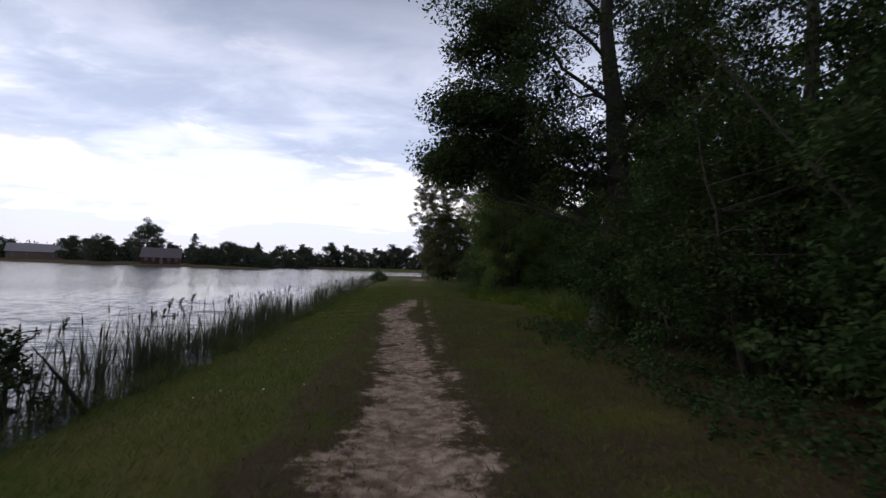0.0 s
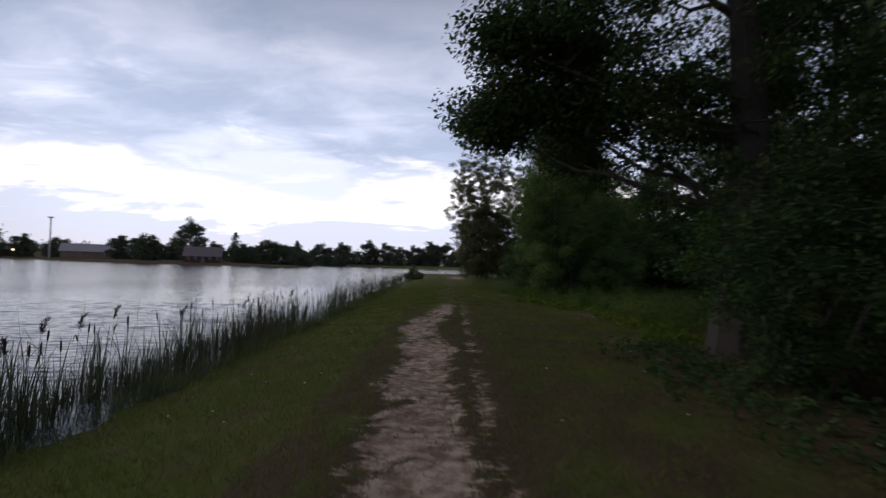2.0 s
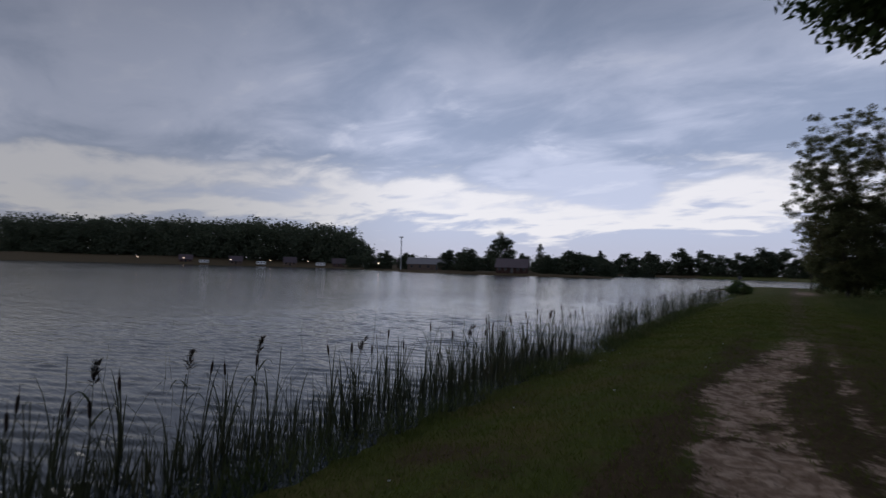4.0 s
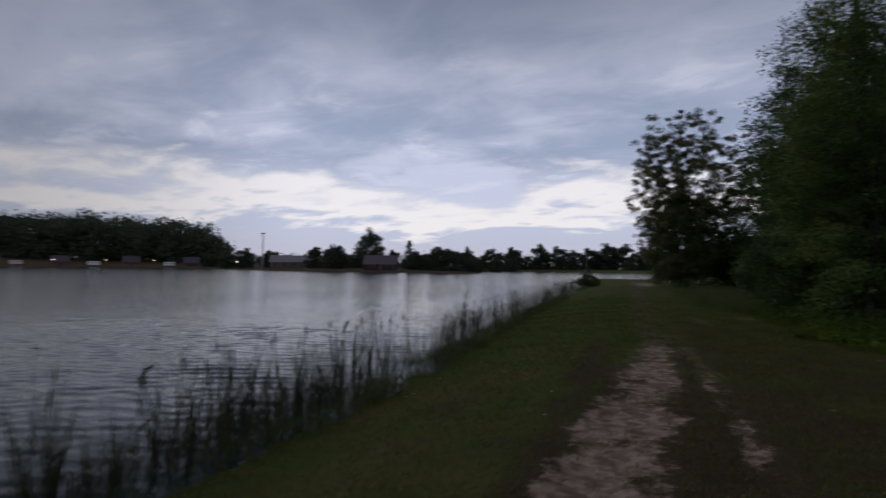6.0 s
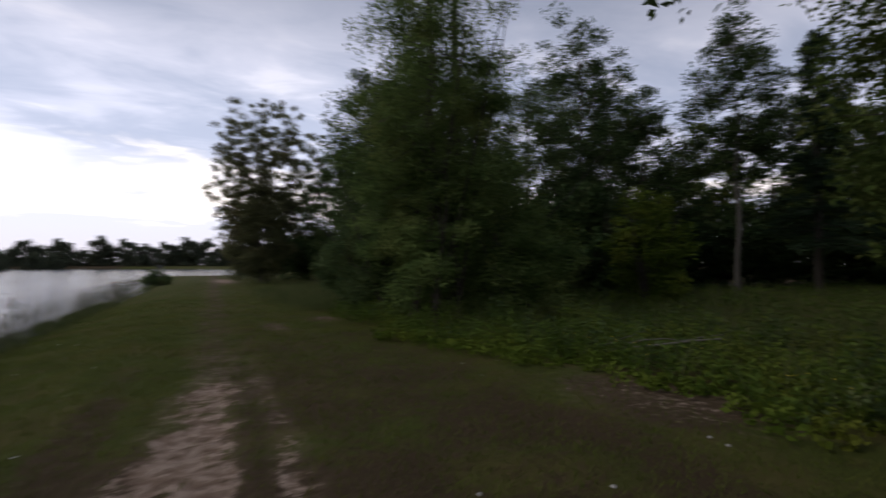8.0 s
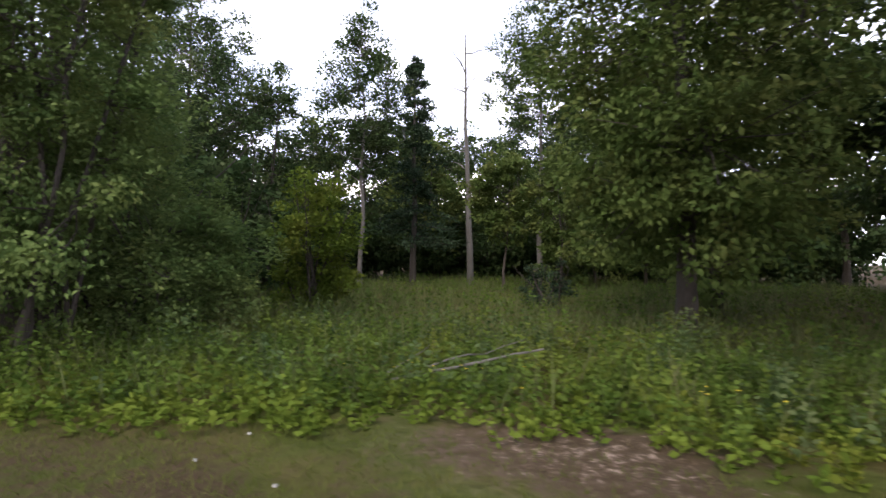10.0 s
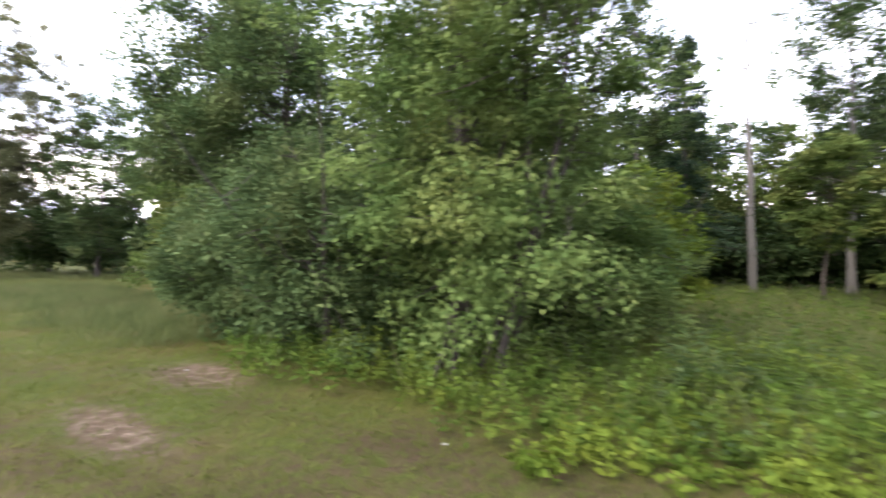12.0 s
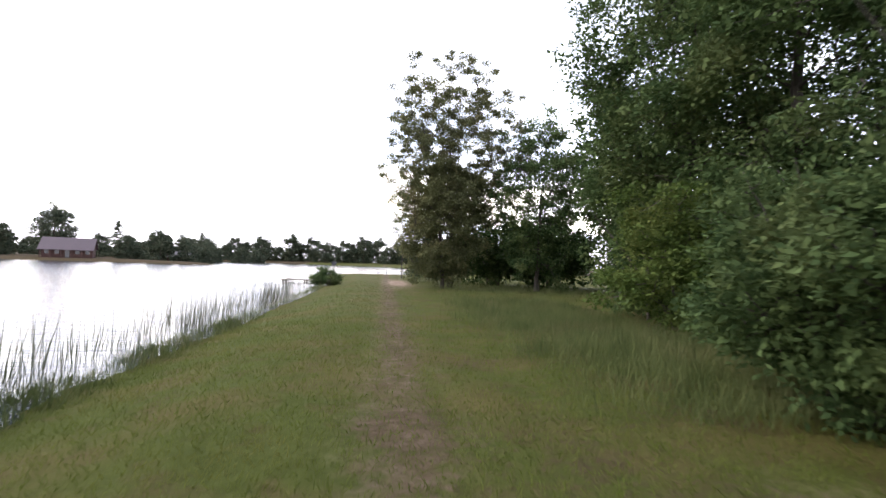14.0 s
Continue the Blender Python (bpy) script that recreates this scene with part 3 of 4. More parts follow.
def herbs(name, label, base, low, high, leaf, mat, per=9):
    """Leafy weeds: an upright stem with leaves round it, all in one mesh."""
    n = len(base)
    h = rng.uniform(low, high, n) * (0.75 + 0.35 * np.clip(wobble(base[:, 0], base[:, 1], 1.8, 15), -1, 1))
    tilt = np.stack([rng.normal(0, 0.22, n), rng.normal(0, 0.22, n), np.ones(n)], -1)
    stem = leaves(rng, base, tilt, h, 0.008 * np.ones(n), 0.03)
    s = rng.uniform(0.25, 1.0, (n, per))
    foot = base[:, None] + unit(tilt)[:, None] * (h[:, None] * s)[..., None]
    q = rng.uniform(0, 2 * math.pi, (n, per))
    way = np.stack([np.cos(q), np.sin(q), rng.normal(0.25, 0.35, (n, per))], -1)
    size = (leaf * rng.uniform(0.6, 1.3, (n, per)) * (1.15 - 0.45 * s)).ravel()
    blade = leaves(rng, foot.reshape(-1, 3), way.reshape(-1, 3), size, size * 0.55, 0.12)
    return tagged(new(name, quad_mesh(name, np.concatenate([stem, blade]), mat)), label, "undergrowth", kind="stuff")


grown = lambda x, y: smooth(weed_edge(x, y), 0.1, 0.9)
herbs("nettle_undergrowth", "dense leafy green weeds in the clearing", scatter(7000, 2.8, 9.5, 15.5, 31, grown), 0.3, 0.85, 0.085, HERB)
herbs("clearing_undergrowth", "rank leafy weeds filling the clearing", scatter(3600, 9.5, 34, 8, 34, lambda x, y: 0.75 + 0 * x), 0.4, 0.95, 0.14, HERB, 7)
verge = lambda x, y: smooth(weed_edge(x, y), -0.35, 0.1) * (1 - smooth(weed_edge(x, y), 0.7, 1.3)) * (0.45 + 0.6 * np.clip(wobble(x, y, 1.5, 26), 0, 1))
herbs("low_weeds", "lime green low weeds at the edge of the path", scatter(6000, 2.9, 7.2, 14.5, 26, verge), 0.1, 0.4, 0.098, LIME, 8)
clump = lambda x, y: grown(x, y) * np.clip(-0.35 + 1.3 * wobble(x, y, 1.5, 37), 0, 1)
herbs("nettles", "tall dull green nettles standing in clumps among the weeds", scatter(5200, 4.0, 9.5, 17.5, 27, clump), 0.5, 0.95, 0.085, LEAF_ASH, 11)
base = scatter(12000, 3.0, 12, 13.5, 30, lambda x, y: grown(x, y) * (0.3 + 0.6 * np.clip(wobble(x, y, 2.8, 27), 0, 1)))
blades("weed_grass", "long green grass growing through the weeds", "grass", base, 0.35, 0.9, 0.011, GRASS_TALL, 0.35)
herbs("shrub_foot_weeds", "dark weeds at the foot of the shrubs", scatter(1300, 2.6, 4.6, -1, 14, lambda x, y: smooth(x + 0.3 * wobble(x, y, 2, 17), 2.7, 3.4)), 0.12, 0.45, 0.08, LEAF_SHRUB)

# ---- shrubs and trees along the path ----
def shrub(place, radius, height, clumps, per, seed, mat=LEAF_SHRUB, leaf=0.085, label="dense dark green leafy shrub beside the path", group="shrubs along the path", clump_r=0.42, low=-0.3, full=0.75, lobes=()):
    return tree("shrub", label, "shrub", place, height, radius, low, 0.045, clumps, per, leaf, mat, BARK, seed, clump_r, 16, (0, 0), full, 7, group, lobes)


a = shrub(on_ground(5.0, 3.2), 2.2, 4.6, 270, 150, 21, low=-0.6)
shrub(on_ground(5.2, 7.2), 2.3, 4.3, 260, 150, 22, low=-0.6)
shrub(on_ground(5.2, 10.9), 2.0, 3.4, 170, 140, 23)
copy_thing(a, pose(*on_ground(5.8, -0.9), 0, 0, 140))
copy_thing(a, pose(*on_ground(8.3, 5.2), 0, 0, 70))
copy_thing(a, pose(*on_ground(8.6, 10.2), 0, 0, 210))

tree("maple_tree", "tall broadleaf tree with dark trunk overhanging the path", "tree", on_ground(5.4, 13.6), 15.0, 4.9, 2.4, 0.42, 285, 170, 0.12, LEAF_TREE, BARK, 31,
     0.72, 34, (-0.3, 0.4), 0.9, 1, "", [(-4.2, 1.6, 4.8, 1.0, 60), (-3.9, 0.8, 6.2, 1.2, 46), (-3.3, 0.4, 8.0, 1.3, 40), (-2.9, 1.4, 5.0, 1.2, 46), (-2.6, 0.8, 6.4, 1.5, 36), (-3.0, 2.0, 9.5, 1.6, 30), (-1.2, 0.4, 4.6, 1.4, 24), (-1.9, 4.3, 4.7, 1.5, 30), (-0.6, 4.6, 6.6, 1.7, 28)])
tree("maple_tree", "slender broadleaf tree behind the shrubs", "tree", on_ground(7.3, 8.6), 13.0, 3.6, 2.0, 0.2, 190, 130, 0.13, LEAF_TREE, BARK, 32, 0.75, 18)
tree("maple_tree", "slender broadleaf tree behind the shrubs", "tree", on_ground(8.2, 2.5), 12.0, 3.7, 2.0, 0.2, 190, 130, 0.13, LEAF_TREE, BARK, 33, 0.75, 18)
tree("maple_tree", "bright green tree at the edge of the clearing", "tree", on_ground(10.9, 18.9), 13.5, 3.3, 0.4, 0.2, 540, 130, 0.13, LEAF_BRIGHT, BARK, 34, 0.7, 20, (0, 0), 0.9, 1, "", [(-1.2, -0.6, 2.0, 1.1, 14), (-1.0, 1.0, 2.6, 1.1, 14), (-1.6, 0.2, 3.4, 1.2, 20)])

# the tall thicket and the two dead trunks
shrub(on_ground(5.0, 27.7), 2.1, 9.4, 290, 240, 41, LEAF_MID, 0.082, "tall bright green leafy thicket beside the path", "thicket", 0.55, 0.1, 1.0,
      [(-1.1, 0.5, 2.2, 1.0, 8), (-0.5, -0.9, 1.7, 1.0, 10), (-1.0, -0.6, 3.8, 1.1, 14), (0.3, -1.2, 5.2, 1.1, 14)])
shrub(on_ground(4.8, 30.2), 2.0, 3.7, 210, 180, 47, LEAF_ASH, 0.095, "leafy green shrub beside the path", "thicket", 0.5)
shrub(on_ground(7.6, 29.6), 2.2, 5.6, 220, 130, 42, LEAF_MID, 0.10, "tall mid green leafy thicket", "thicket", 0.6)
shrub(on_ground(9.4, 32.0), 2.2, 5.6, 200, 120, 46, LEAF_BRIGHT, 0.12, "tall pale green leafy thicket", "thicket", 0.65)
shrub(on_ground(4.9, 32.9), 1.9, 3.0, 200, 170, 43, LEAF_ASH, 0.1, "rounded dark green shrub among tall grass", "thicket")
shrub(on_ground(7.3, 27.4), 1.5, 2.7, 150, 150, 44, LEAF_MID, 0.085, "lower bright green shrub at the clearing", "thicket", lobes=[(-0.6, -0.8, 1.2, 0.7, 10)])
shrub(on_ground(12.6, 28.2), 1.3, 4.0, 100, 110, 45, LIME, 0.13, "small yellow green sapling bush", "thicket")
dead_tree("dead_tree", "bare dark dead trunk rising above the thicket", on_ground(5.3, 28.3), 12.5, 0.13, 51, (-0.4, -0.4), 14, BARK)
dead_tree("dead_tree", "bare dark dead trunk rising above the thicket", on_ground(6.0, 28.6), 13.5, 0.17, 52, (0.2, 0.3), 14, BARK)

# trees further along the path
tree("ash_tree", "full green broadleaf tree beyond the thicket", "tree", on_ground(8.9, 42.5), 13.5, 4.3, -1.2, 0.24, 460, 130, 0.165, LEAF_ASH, BARK, 61, 0.75, 22, top_heavy=0.85)
tree("ash_tree", "full leafy tree behind the larger one", "tree", on_ground(16.0, 39.5), 12.5, 3.8, 0.2, 0.2, 260, 120, 0.15, LEAF_ASH, BARK, 62, 0.75, 16, top_heavy=0.85)
tree("ash_tree", "tall leafy tree above the shrubs", "tree", on_ground(8.5, 38.2), 11.0, 3.1, 0.8, 0.22, 330, 130, 0.15, LEAF_ASH, BARK, 70, 0.75, 18, top_heavy=0.85)
shrub(on_ground(6.6, 39.2), 1.9, 3.6, 150, 110, 68, LEAF_BRIGHT, 0.13, "leafy shrub below the full tree", "thicket")
shrub(on_ground(9.8, 37.0), 2.0, 3.6, 140, 110, 69, LEAF_SHRUB, 0.13, "dark leafy shrub below the full tree", "thicket")
tree("cherry_tree", "sparse bronze leaved tree with open crown beside the path", "tree", on_ground(4.1, 60.5), 15.2, 5.3, 3.0, 0.17, 640, 150, 0.13, LEAF_BRONZE, BARK, 63, 0.42, 30, top_heavy=0.85)
tree("cherry_tree", "dense low bronze green tree reaching the grass", "tree", on_ground(3.5, 59.5), 9.2, 3.1, -0.8, 0.12, 410, 105, 0.17, LEAF_BRONZE, BARK, 64, 0.65, 16, top_heavy=0.95)
tree("ash_tree", "leafy tree with gaps in its crown", "tree", on_ground(9.3, 58.5), 11.2, 3.3, 0.0, 0.14, 380, 80, 0.18, LEAF_ASH, BARK, 65, 0.6, 14, top_heavy=0.85)
tree("ash_tree", "leafy tree with gaps in its crown", "tree", on_ground(14.0, 55.0), 11.5, 3.6, -0.4, 0.16, 220, 80, 0.19, LEAF_ASH, BARK, 79, 0.7, 14, top_heavy=0.85)
tree("birch_sapling", "slender young tree at the lake point", "tree", on_ground(1.6, 78.0), 8.0, 1.4, 2.8, 0.07, 60, 50, 0.17, LEAF_BRONZE, BARK, 66, 0.5, 10)
conifer("spruce_tree", "small dark spruce behind the bronze tree", on_ground(3.6, 70.0), 4.6, 1.8, 67, 70, 0.25)

# the wood behind the clearing
tree("poplar_tree", "tall thin poplar with sparse high crown", "tree", on_ground(22.5, 32.0), 14.0, 2.5, 4.4, 0.13, 190, 70, 0.18, LEAF_TREE, BARK_PALE, 71, 0.6, 14)
tree("poplar_tree", "dark crowned tree at the wood's edge", "tree", on_ground(20.0, 35.5), 11.0, 3.0, 2.0, 0.15, 200, 80, 0.18, LEAF_TREE, BARK, 72, 0.65, 14)
conifer("spruce_tree", "pointed dark green conifer in the wood", on_ground(27.5, 31.2), 13.5, 2.6, 73, 120, 0.26, None, "", 0.2)
dead_tree("dead_tree", "bare pale dead trunk standing in the wood", on_ground(30.5, 28.6), 15.5, 0.19, 74, (-0.5, 0.3), 12, BARK_PALE)
tree("poplar_tree", "tall straight broadleaf tree at the wood's edge", "tree", on_ground(32.5, 24.6), 19.0, 3.8, 3.5, 0.2, 260, 90, 0.21, LEAF_TREE, BARK_PALE, 75, 0.75, 18, top_heavy=0.8)
tree("poplar_tree", "tall broad dark tree above the thicket", "tree", on_ground(22.5, 43.0), 18.0, 4.6, 2.0, 0.26, 330, 90, 0.22, LEAF_TREE, BARK, 80, 0.85, 18, top_heavy=0.9)
tree("maple_tree", "young pale green tree at the wood's edge", "tree", on_ground(25.0, 25.4), 7.0, 1.9, 2.2, 0.08, 110, 70, 0.2, LEAF_BRIGHT, BARK, 82, 0.5, 12, top_heavy=0.85)
tree("maple_tree", "young pale green tree at the wood's edge", "tree", on_ground(30.0, 21.2), 7.6, 2.2, 0.3, 0.09, 120, 70, 0.22, LEAF_MID, BARK, 83, 0.55, 12, top_heavy=0.85)
tree("maple_tree", "young yellow green tree in the clearing", "tree", on_ground(24.0, 22.4), 7.0, 1.9, 0.3, 0.08, 110, 70, 0.2, LEAF_BRIGHT, BARK, 84, 0.5, 12, top_heavy=0.85)
tree("maple_tree", "young pale green tree at the wood's edge", "tree", on_ground(29.0, 18.6), 7.6, 2.6, 0.0, 0.09, 130, 70, 0.22, LEAF_MID, BARK, 85, 0.6, 12, top_heavy=0.85)
shrub(on_ground(15.4, 22.1), 0.75, 1.5, 45, 60, 86, LEAF_CONIFER, 0.09, "small dark green bush among the weeds", "", 0.25)
wood_a = tree("poplar_tree", "tall leafy tree deep in the wood", "tree", on_ground(38.0, 40.0), 15.0, 4.4, 1.2, 0.22, 150, 56, 0.36, LEAF_TREE, BARK, 76, 0.9, 14, group="wood", top_heavy=0.85)
wood_b = tree("poplar_tree", "leafy tree deep in the wood", "tree", on_ground(35.5, 33.5), 11.5, 4.0, 0.6, 0.2, 140, 54, 0.36, LEAF_BRIGHT, BARK, 77, 0.9, 14, group="wood", top_heavy=0.85)
rng = np.random.default_rng(5)
for k, (x, y) in enumerate([(41, 28), (39, 22), (43, 17), (37, 14), (34, 8), (40, 36), (31, 41), (47, 32), (48, 24), (46, 10), (38, 3), (29, 49), (20, 54), (26, 2), (30, -4), (17, 6), (16.5, 12.5), (20, -3), (36, 47), (17, 64), (24, 66), (44, 40), (52, 18), (51, 38)]):
    copy_thing(wood_a if k % 3 else wood_b, pose(*on_ground(x, y), 0, 0, rng.uniform(0, 360)))
brush = shrub(on_ground(37.0, 28.5), 3.4, 5.6, 110, 60, 78, LEAF_SHRUB, 0.36, "dark brush at the foot of the wood", "brush in the wood", 0.95)
for x, y in [(36.5, 33), (38.5, 24.0), (40, 19), (36.5, 17), (33, 36), (29, 38), (25, 39.5), (20.5, 40), (16.5, 38), (35, 11), (42, 31), (30, 4), (22, 7), (16, 34.5), (15, 44), (44, 23), (44, 28), (43, 13), (40, 7), (46, 19), (47, 36), (19, 46), (14, 50), (12, 64), (18, 58), (8, 66), (26, 55)]:
    copy_thing(brush, pose(*on_ground(x, y), 0, 0, rng.uniform(0, 360)))
copy_thing(wood_b, pose(*on_ground(16.5, 17.5), 0, 0, 40))
# behind the start of the path: unseen trees, added for reflections
for x, y in [(9, -6), (6, -12), (13, -2), (2, -20), (-2, -26)]:
    copy_thing(wood_a, pose(*on_ground(x, y), 0, 0, rng.uniform(0, 360)))

# fallen branch in the weeds and leaf scraps on the path
verts, faces = [], []
r2 = np.random.default_rng(81)
tube(verts, faces, bend(r2, (-1.4, 0.2, -0.02), (1.3, -0.2, 0.52), 8, 0.04), np.linspace(0.03, 0.012, 8), 6)
tube(verts, faces, bend(r2, (0.0, 0.0, 0.31), (1.3, 0.55, 0.5), 6, 0.04), np.linspace(0.015, 0.005, 6), 5)
tube(verts, faces, bend(r2, (-0.5, 0.1, 0.2), (0.1, 0.6, 0.45), 5, 0.03), np.linspace(0.012, 0.004, 5), 5)
branch = tagged(new("fallen_branch", mesh_of("fallen_branch", verts, faces, BARK_PALE)), "pale bare fallen branch lying in the weeds", "branch")
branch.matrix_world = pose(*on_ground(5.9, 22.2), 0, 0, -62)

# ---- reeds at the water's edge ----
def cattail(seed):
    """One cattail: stalk, strap leaves and, on most, a brown seed head with its spike."""
    r = np.random.default_rng(seed)
    h = r.uniform(0.7, 1.08)
    root = tagged(new("cattail"), "brown-headed cattail standing in the shallow water", "cattail", "cattails at the shore")
    verts, faces = [], []
    line = bend(r, (0, 0, -0.25), (r.normal(0, 0.07), r.normal(0, 0.07), h), 6, 0.012)
    tube(verts, faces, line, np.linspace(0.007, 0.004, 6), 5)
    part("stalk", mesh_of("stalk", verts, faces, STALK), root)
    if seed % 5 in (0, 2):
        verts, faces = [], []
        tip = line[-1]
        d = unit(line[-1] - line[-2])
        tube(verts, faces, [tip - d * 0.02, tip, tip + d * 0.05, tip + d * 0.10, tip + d * 0.12], [0.004, 0.011, 0.013, 0.011, 0.003], 7)
        tube(verts, faces, [tip + d * 0.115, tip + d * 0.2], [0.003, 0.0015], 4)
        part("seed_head", mesh_of("seed_head", verts, faces, SEEDHEAD), root, "brown velvety seed head")
    else:
        root["label"] = "leafy cattail without a seed head in the shallows"
    for _ in range(5):
        verts, faces = [], []
        q, reach, top = r.uniform(0, 6.3), r.uniform(0.08, 0.4), r.uniform(0.6, 1.2)
        u, w = np.array([math.cos(q), math.sin(q), 0]), np.array([-math.sin(q), math.cos(q), 0])
        for k in range(6):
            s = k / 5
            c = u * reach * s ** 2.2 + np.array([0, 0, -0.25 + (top + 0.25) * (s - 0.12 * s ** 4)])
            half = 0.009 * (1 - s ** 3) + 0.001
            verts += [c - w * half, c + u * 0.004, c + w * half]
        for k in range(5):
            for j in (0, 1):
                i = 3 * k + j
                faces.append((i, i + 1, i + 4, i + 3))
        part("leaf", mesh_of("leaf", verts, faces, REED), root)
    return root


kinds = [cattail(90 + k) for k in range(5)]
r = np.random.default_rng(17)
for k, c in enumerate(kinds):
    c.location = (-5.3 - 0.1 * k, 8.5 + 0.6 * k, WATER_Z)
spots = [(r.uniform(-5.3, -4.4), y) for y in np.concatenate([r.uniform(4.5, 13, 55), r.uniform(13, 22, 60), r.uniform(22, 34, 16)])]
for k, (x, y) in enumerate(spots):
    copy_thing(kinds[k % 5], pose(x, y, WATER_Z + r.uniform(-0.15, 0.05), r.normal(0, 3), r.normal(0, 3), r.uniform(0, 360)))


def plumed_reed(seed):
    """A tall common reed: stalk, strap leaves and a drooping feathery plume."""
    r = np.random.default_rng(seed)
    root = tagged(new("common_reed"), "tall reed with a dark feathery drooping plume", "reed", "plumed reeds")
    h = r.uniform(0.75, 0.98)
    verts, faces = [], []
    line = bend(r, (0, 0, -0.25), (r.normal(0.1, 0.06), r.normal(0, 0.08), h), 8, 0.012)
    tube(verts, faces, line, np.linspace(0.006, 0.003, 8), 5)
    part("stalk", mesh_of("stalk", verts, faces, STALK), root)
    n = 90
    s = r.uniform(0, 1, n)
    base = line[-1] + np.stack([0.10 * s ** 2, 0 * s, 0.26 * s - 0.06 * s ** 3], -1) + r.normal(0, 0.006, (n, 3))
    way = np.stack([r.normal(0.3, 0.4, n), r.normal(0, 0.4, n), r.normal(0.7, 0.35, n)], -1)
    size = (0.10 - 0.05 * s) * r.uniform(0.6, 1.2, n)
    part("plume", quad_mesh("plume", leaves(r, base, way, size, 0.011 * np.ones(n)), SEEDHEAD), root, "dark feathery plume")
    for k in range(2, 7):
        q = r.uniform(0, 6.3)
        u, w = np.array([math.cos(q), math.sin(q), 0]), np.array([-math.sin(q), math.cos(q), 0])
        L = r.uniform(0.2, 0.34)
        verts = []
        for j in range(6):
            c = line[k] + u * L * j / 5 + np.array([0, 0, 0.30 * (j / 5) - 0.30 * (j / 5) ** 2.6])
            half = 0.011 * (1 - (j / 5) ** 2) + 0.001
            verts += [c - w * half, c + np.array([0, 0, -0.003]), c + w * half]
        part("leaf", mesh_of("leaf", verts, [(3 * j + i, 3 * j + i + 1, 3 * j + i + 4, 3 * j + i + 3) for j in range(5) for i in (0, 1)], REED), root)
    return root


plumes = [plumed_reed(120 + k) for k in range(3)]
for k, c in enumerate(plumes):
    c.location = (-5.0 - 0.12 * k, 10.3 + 0.9 * k, WATER_Z)
for k, (x, y) in enumerate(zip(r.uniform(-5.3, -4.6, 8), [7.6, 9.1, 9.5, 13.3, 16.2, 19.6, 32.0, 33.8])):
    copy_thing(plumes[k % 3], pose(x - 0.25 * (y > 25), y, WATER_Z - 0.1, r.normal(0, 4), r.normal(0, 4), r.uniform(-60, 60)))

rng = np.random.default_rng(18)


def reed_bed(name, label, n, x0, x1, y0, y1, low, high, keep, lean=0.10, width=0.012):
    x, y = rng.uniform(x0, x1, n), rng.uniform(y0, y1, n)
    ok = rng.uniform(0, 1, n) < keep(x, y)
    x, y = x[ok], y[ok]
    base = np.stack([x, y, np.maximum(ground_height(x, y), WATER_Z - 0.3)], -1)
    blades(name, label, "reeds", base, low, high, width, REED, lean, 0.04)
    # bent tips give the ragged feathery tops
    half = base[: len(base) // 3]
    tip = half + np.stack([rng.normal(0.05, 0.09, len(half)), rng.normal(0, 0.09, len(half)), rng.uniform(0.65 * high, 0.95 * high, len(half))], -1)
    return tip


patchy = lambda x, y: np.clip(0.55 + 0.55 * wobble(x, y, 3.0, 19), 0.05, 1) * np.exp(-((x + 4.68 + 0.42 * smooth(y, 22, 34)) / 0.5) ** 2)
reed_bed("reeds", "thin dark green reeds growing in the shallows", 5200, -6.2, -4.1, 3, 24, 0.4, 1.08, patchy)
reed_bed("reeds", "thin dark green reeds growing in the shallows", 7500, -6.2, -4.5, 24, 56, 0.5, 1.5, patchy)
reed_bed("reeds", "short dark reeds crowding the water's edge", 6000, -6.2, -4.25, 8.6, 20, 0.3, 0.75, lambda x, y: 0.75 * np.exp(-((x + 4.9) / 0.55) ** 2), 0.16, 0.014)
reed_bed("reeds", "sparse reeds at the lake point", 900, -8.5, -5.2, 60, 84, 0.5, 1.1, lambda x, y: (np.abs(shore_distance(x, y)) < 0.9) * 1.0)
reed_bed("bulrushes", "tall single rush stems out in the water", 60, -9.0, -6.2, 4, 22, 1.2, 2.1, lambda x, y: 0.5 + 0 * x, 0.05, 0.008)
shrub((-4.95, 6.2, WATER_Z), 0.6, 1.15, 30, 60, 101, LEAF_SHRUB, 0.085, "small leafy willow shrub at the water's edge", "", 0.22)
shrub(on_ground(-4.5, 68.0), 1.5, 1.35, 80, 80, 102, LEAF_ASH, 0.12, "low dark bush on the bank beside the landing stage", "", 0.35)

# ---- the lake point: landing stage, post and bench ----
stage = tagged(new("landing_stage"), "small weathered wooden landing stage at the lake point", "dock")
stage.location = (-6.9, 73.0, WATER_Z - 0.1)
for k in range(14):
    bm = bmesh.new()
    box(bm, (-1.9 + 0.29 * k, 0, 0.34), (0.27, 1.7, 0.05))
    part("plank", bm_mesh("plank", bm, PLANK, 0.006), stage)
for x in (-1.8, 0.0, 1.8):
    for y in (-0.7, 0.7):
        verts, faces = [], []
        tube(verts, faces, [(x, y, -1.2), (x, y, 0.31)], [0.08, 0.08], 8)
        part("pile", mesh_of("pile", verts, faces, PLANK), stage)

post = tagged(new("sign_post"), "dark round sign on a short post", "sign")
post.location = on_ground(-6.2, 90.0)
verts, faces = [], []
tube(verts, faces, [(0, 0, -0.1), (0, 0, 1.15)], [0.05, 0.045], 8)
part("post", mesh_of("post", verts, faces, DARK_METAL), post)
verts, faces = [], []
tube(verts, faces, [(0, -0.03, 1.35), (0, 0.03, 1.35)], [0.3, 0.3], 18)
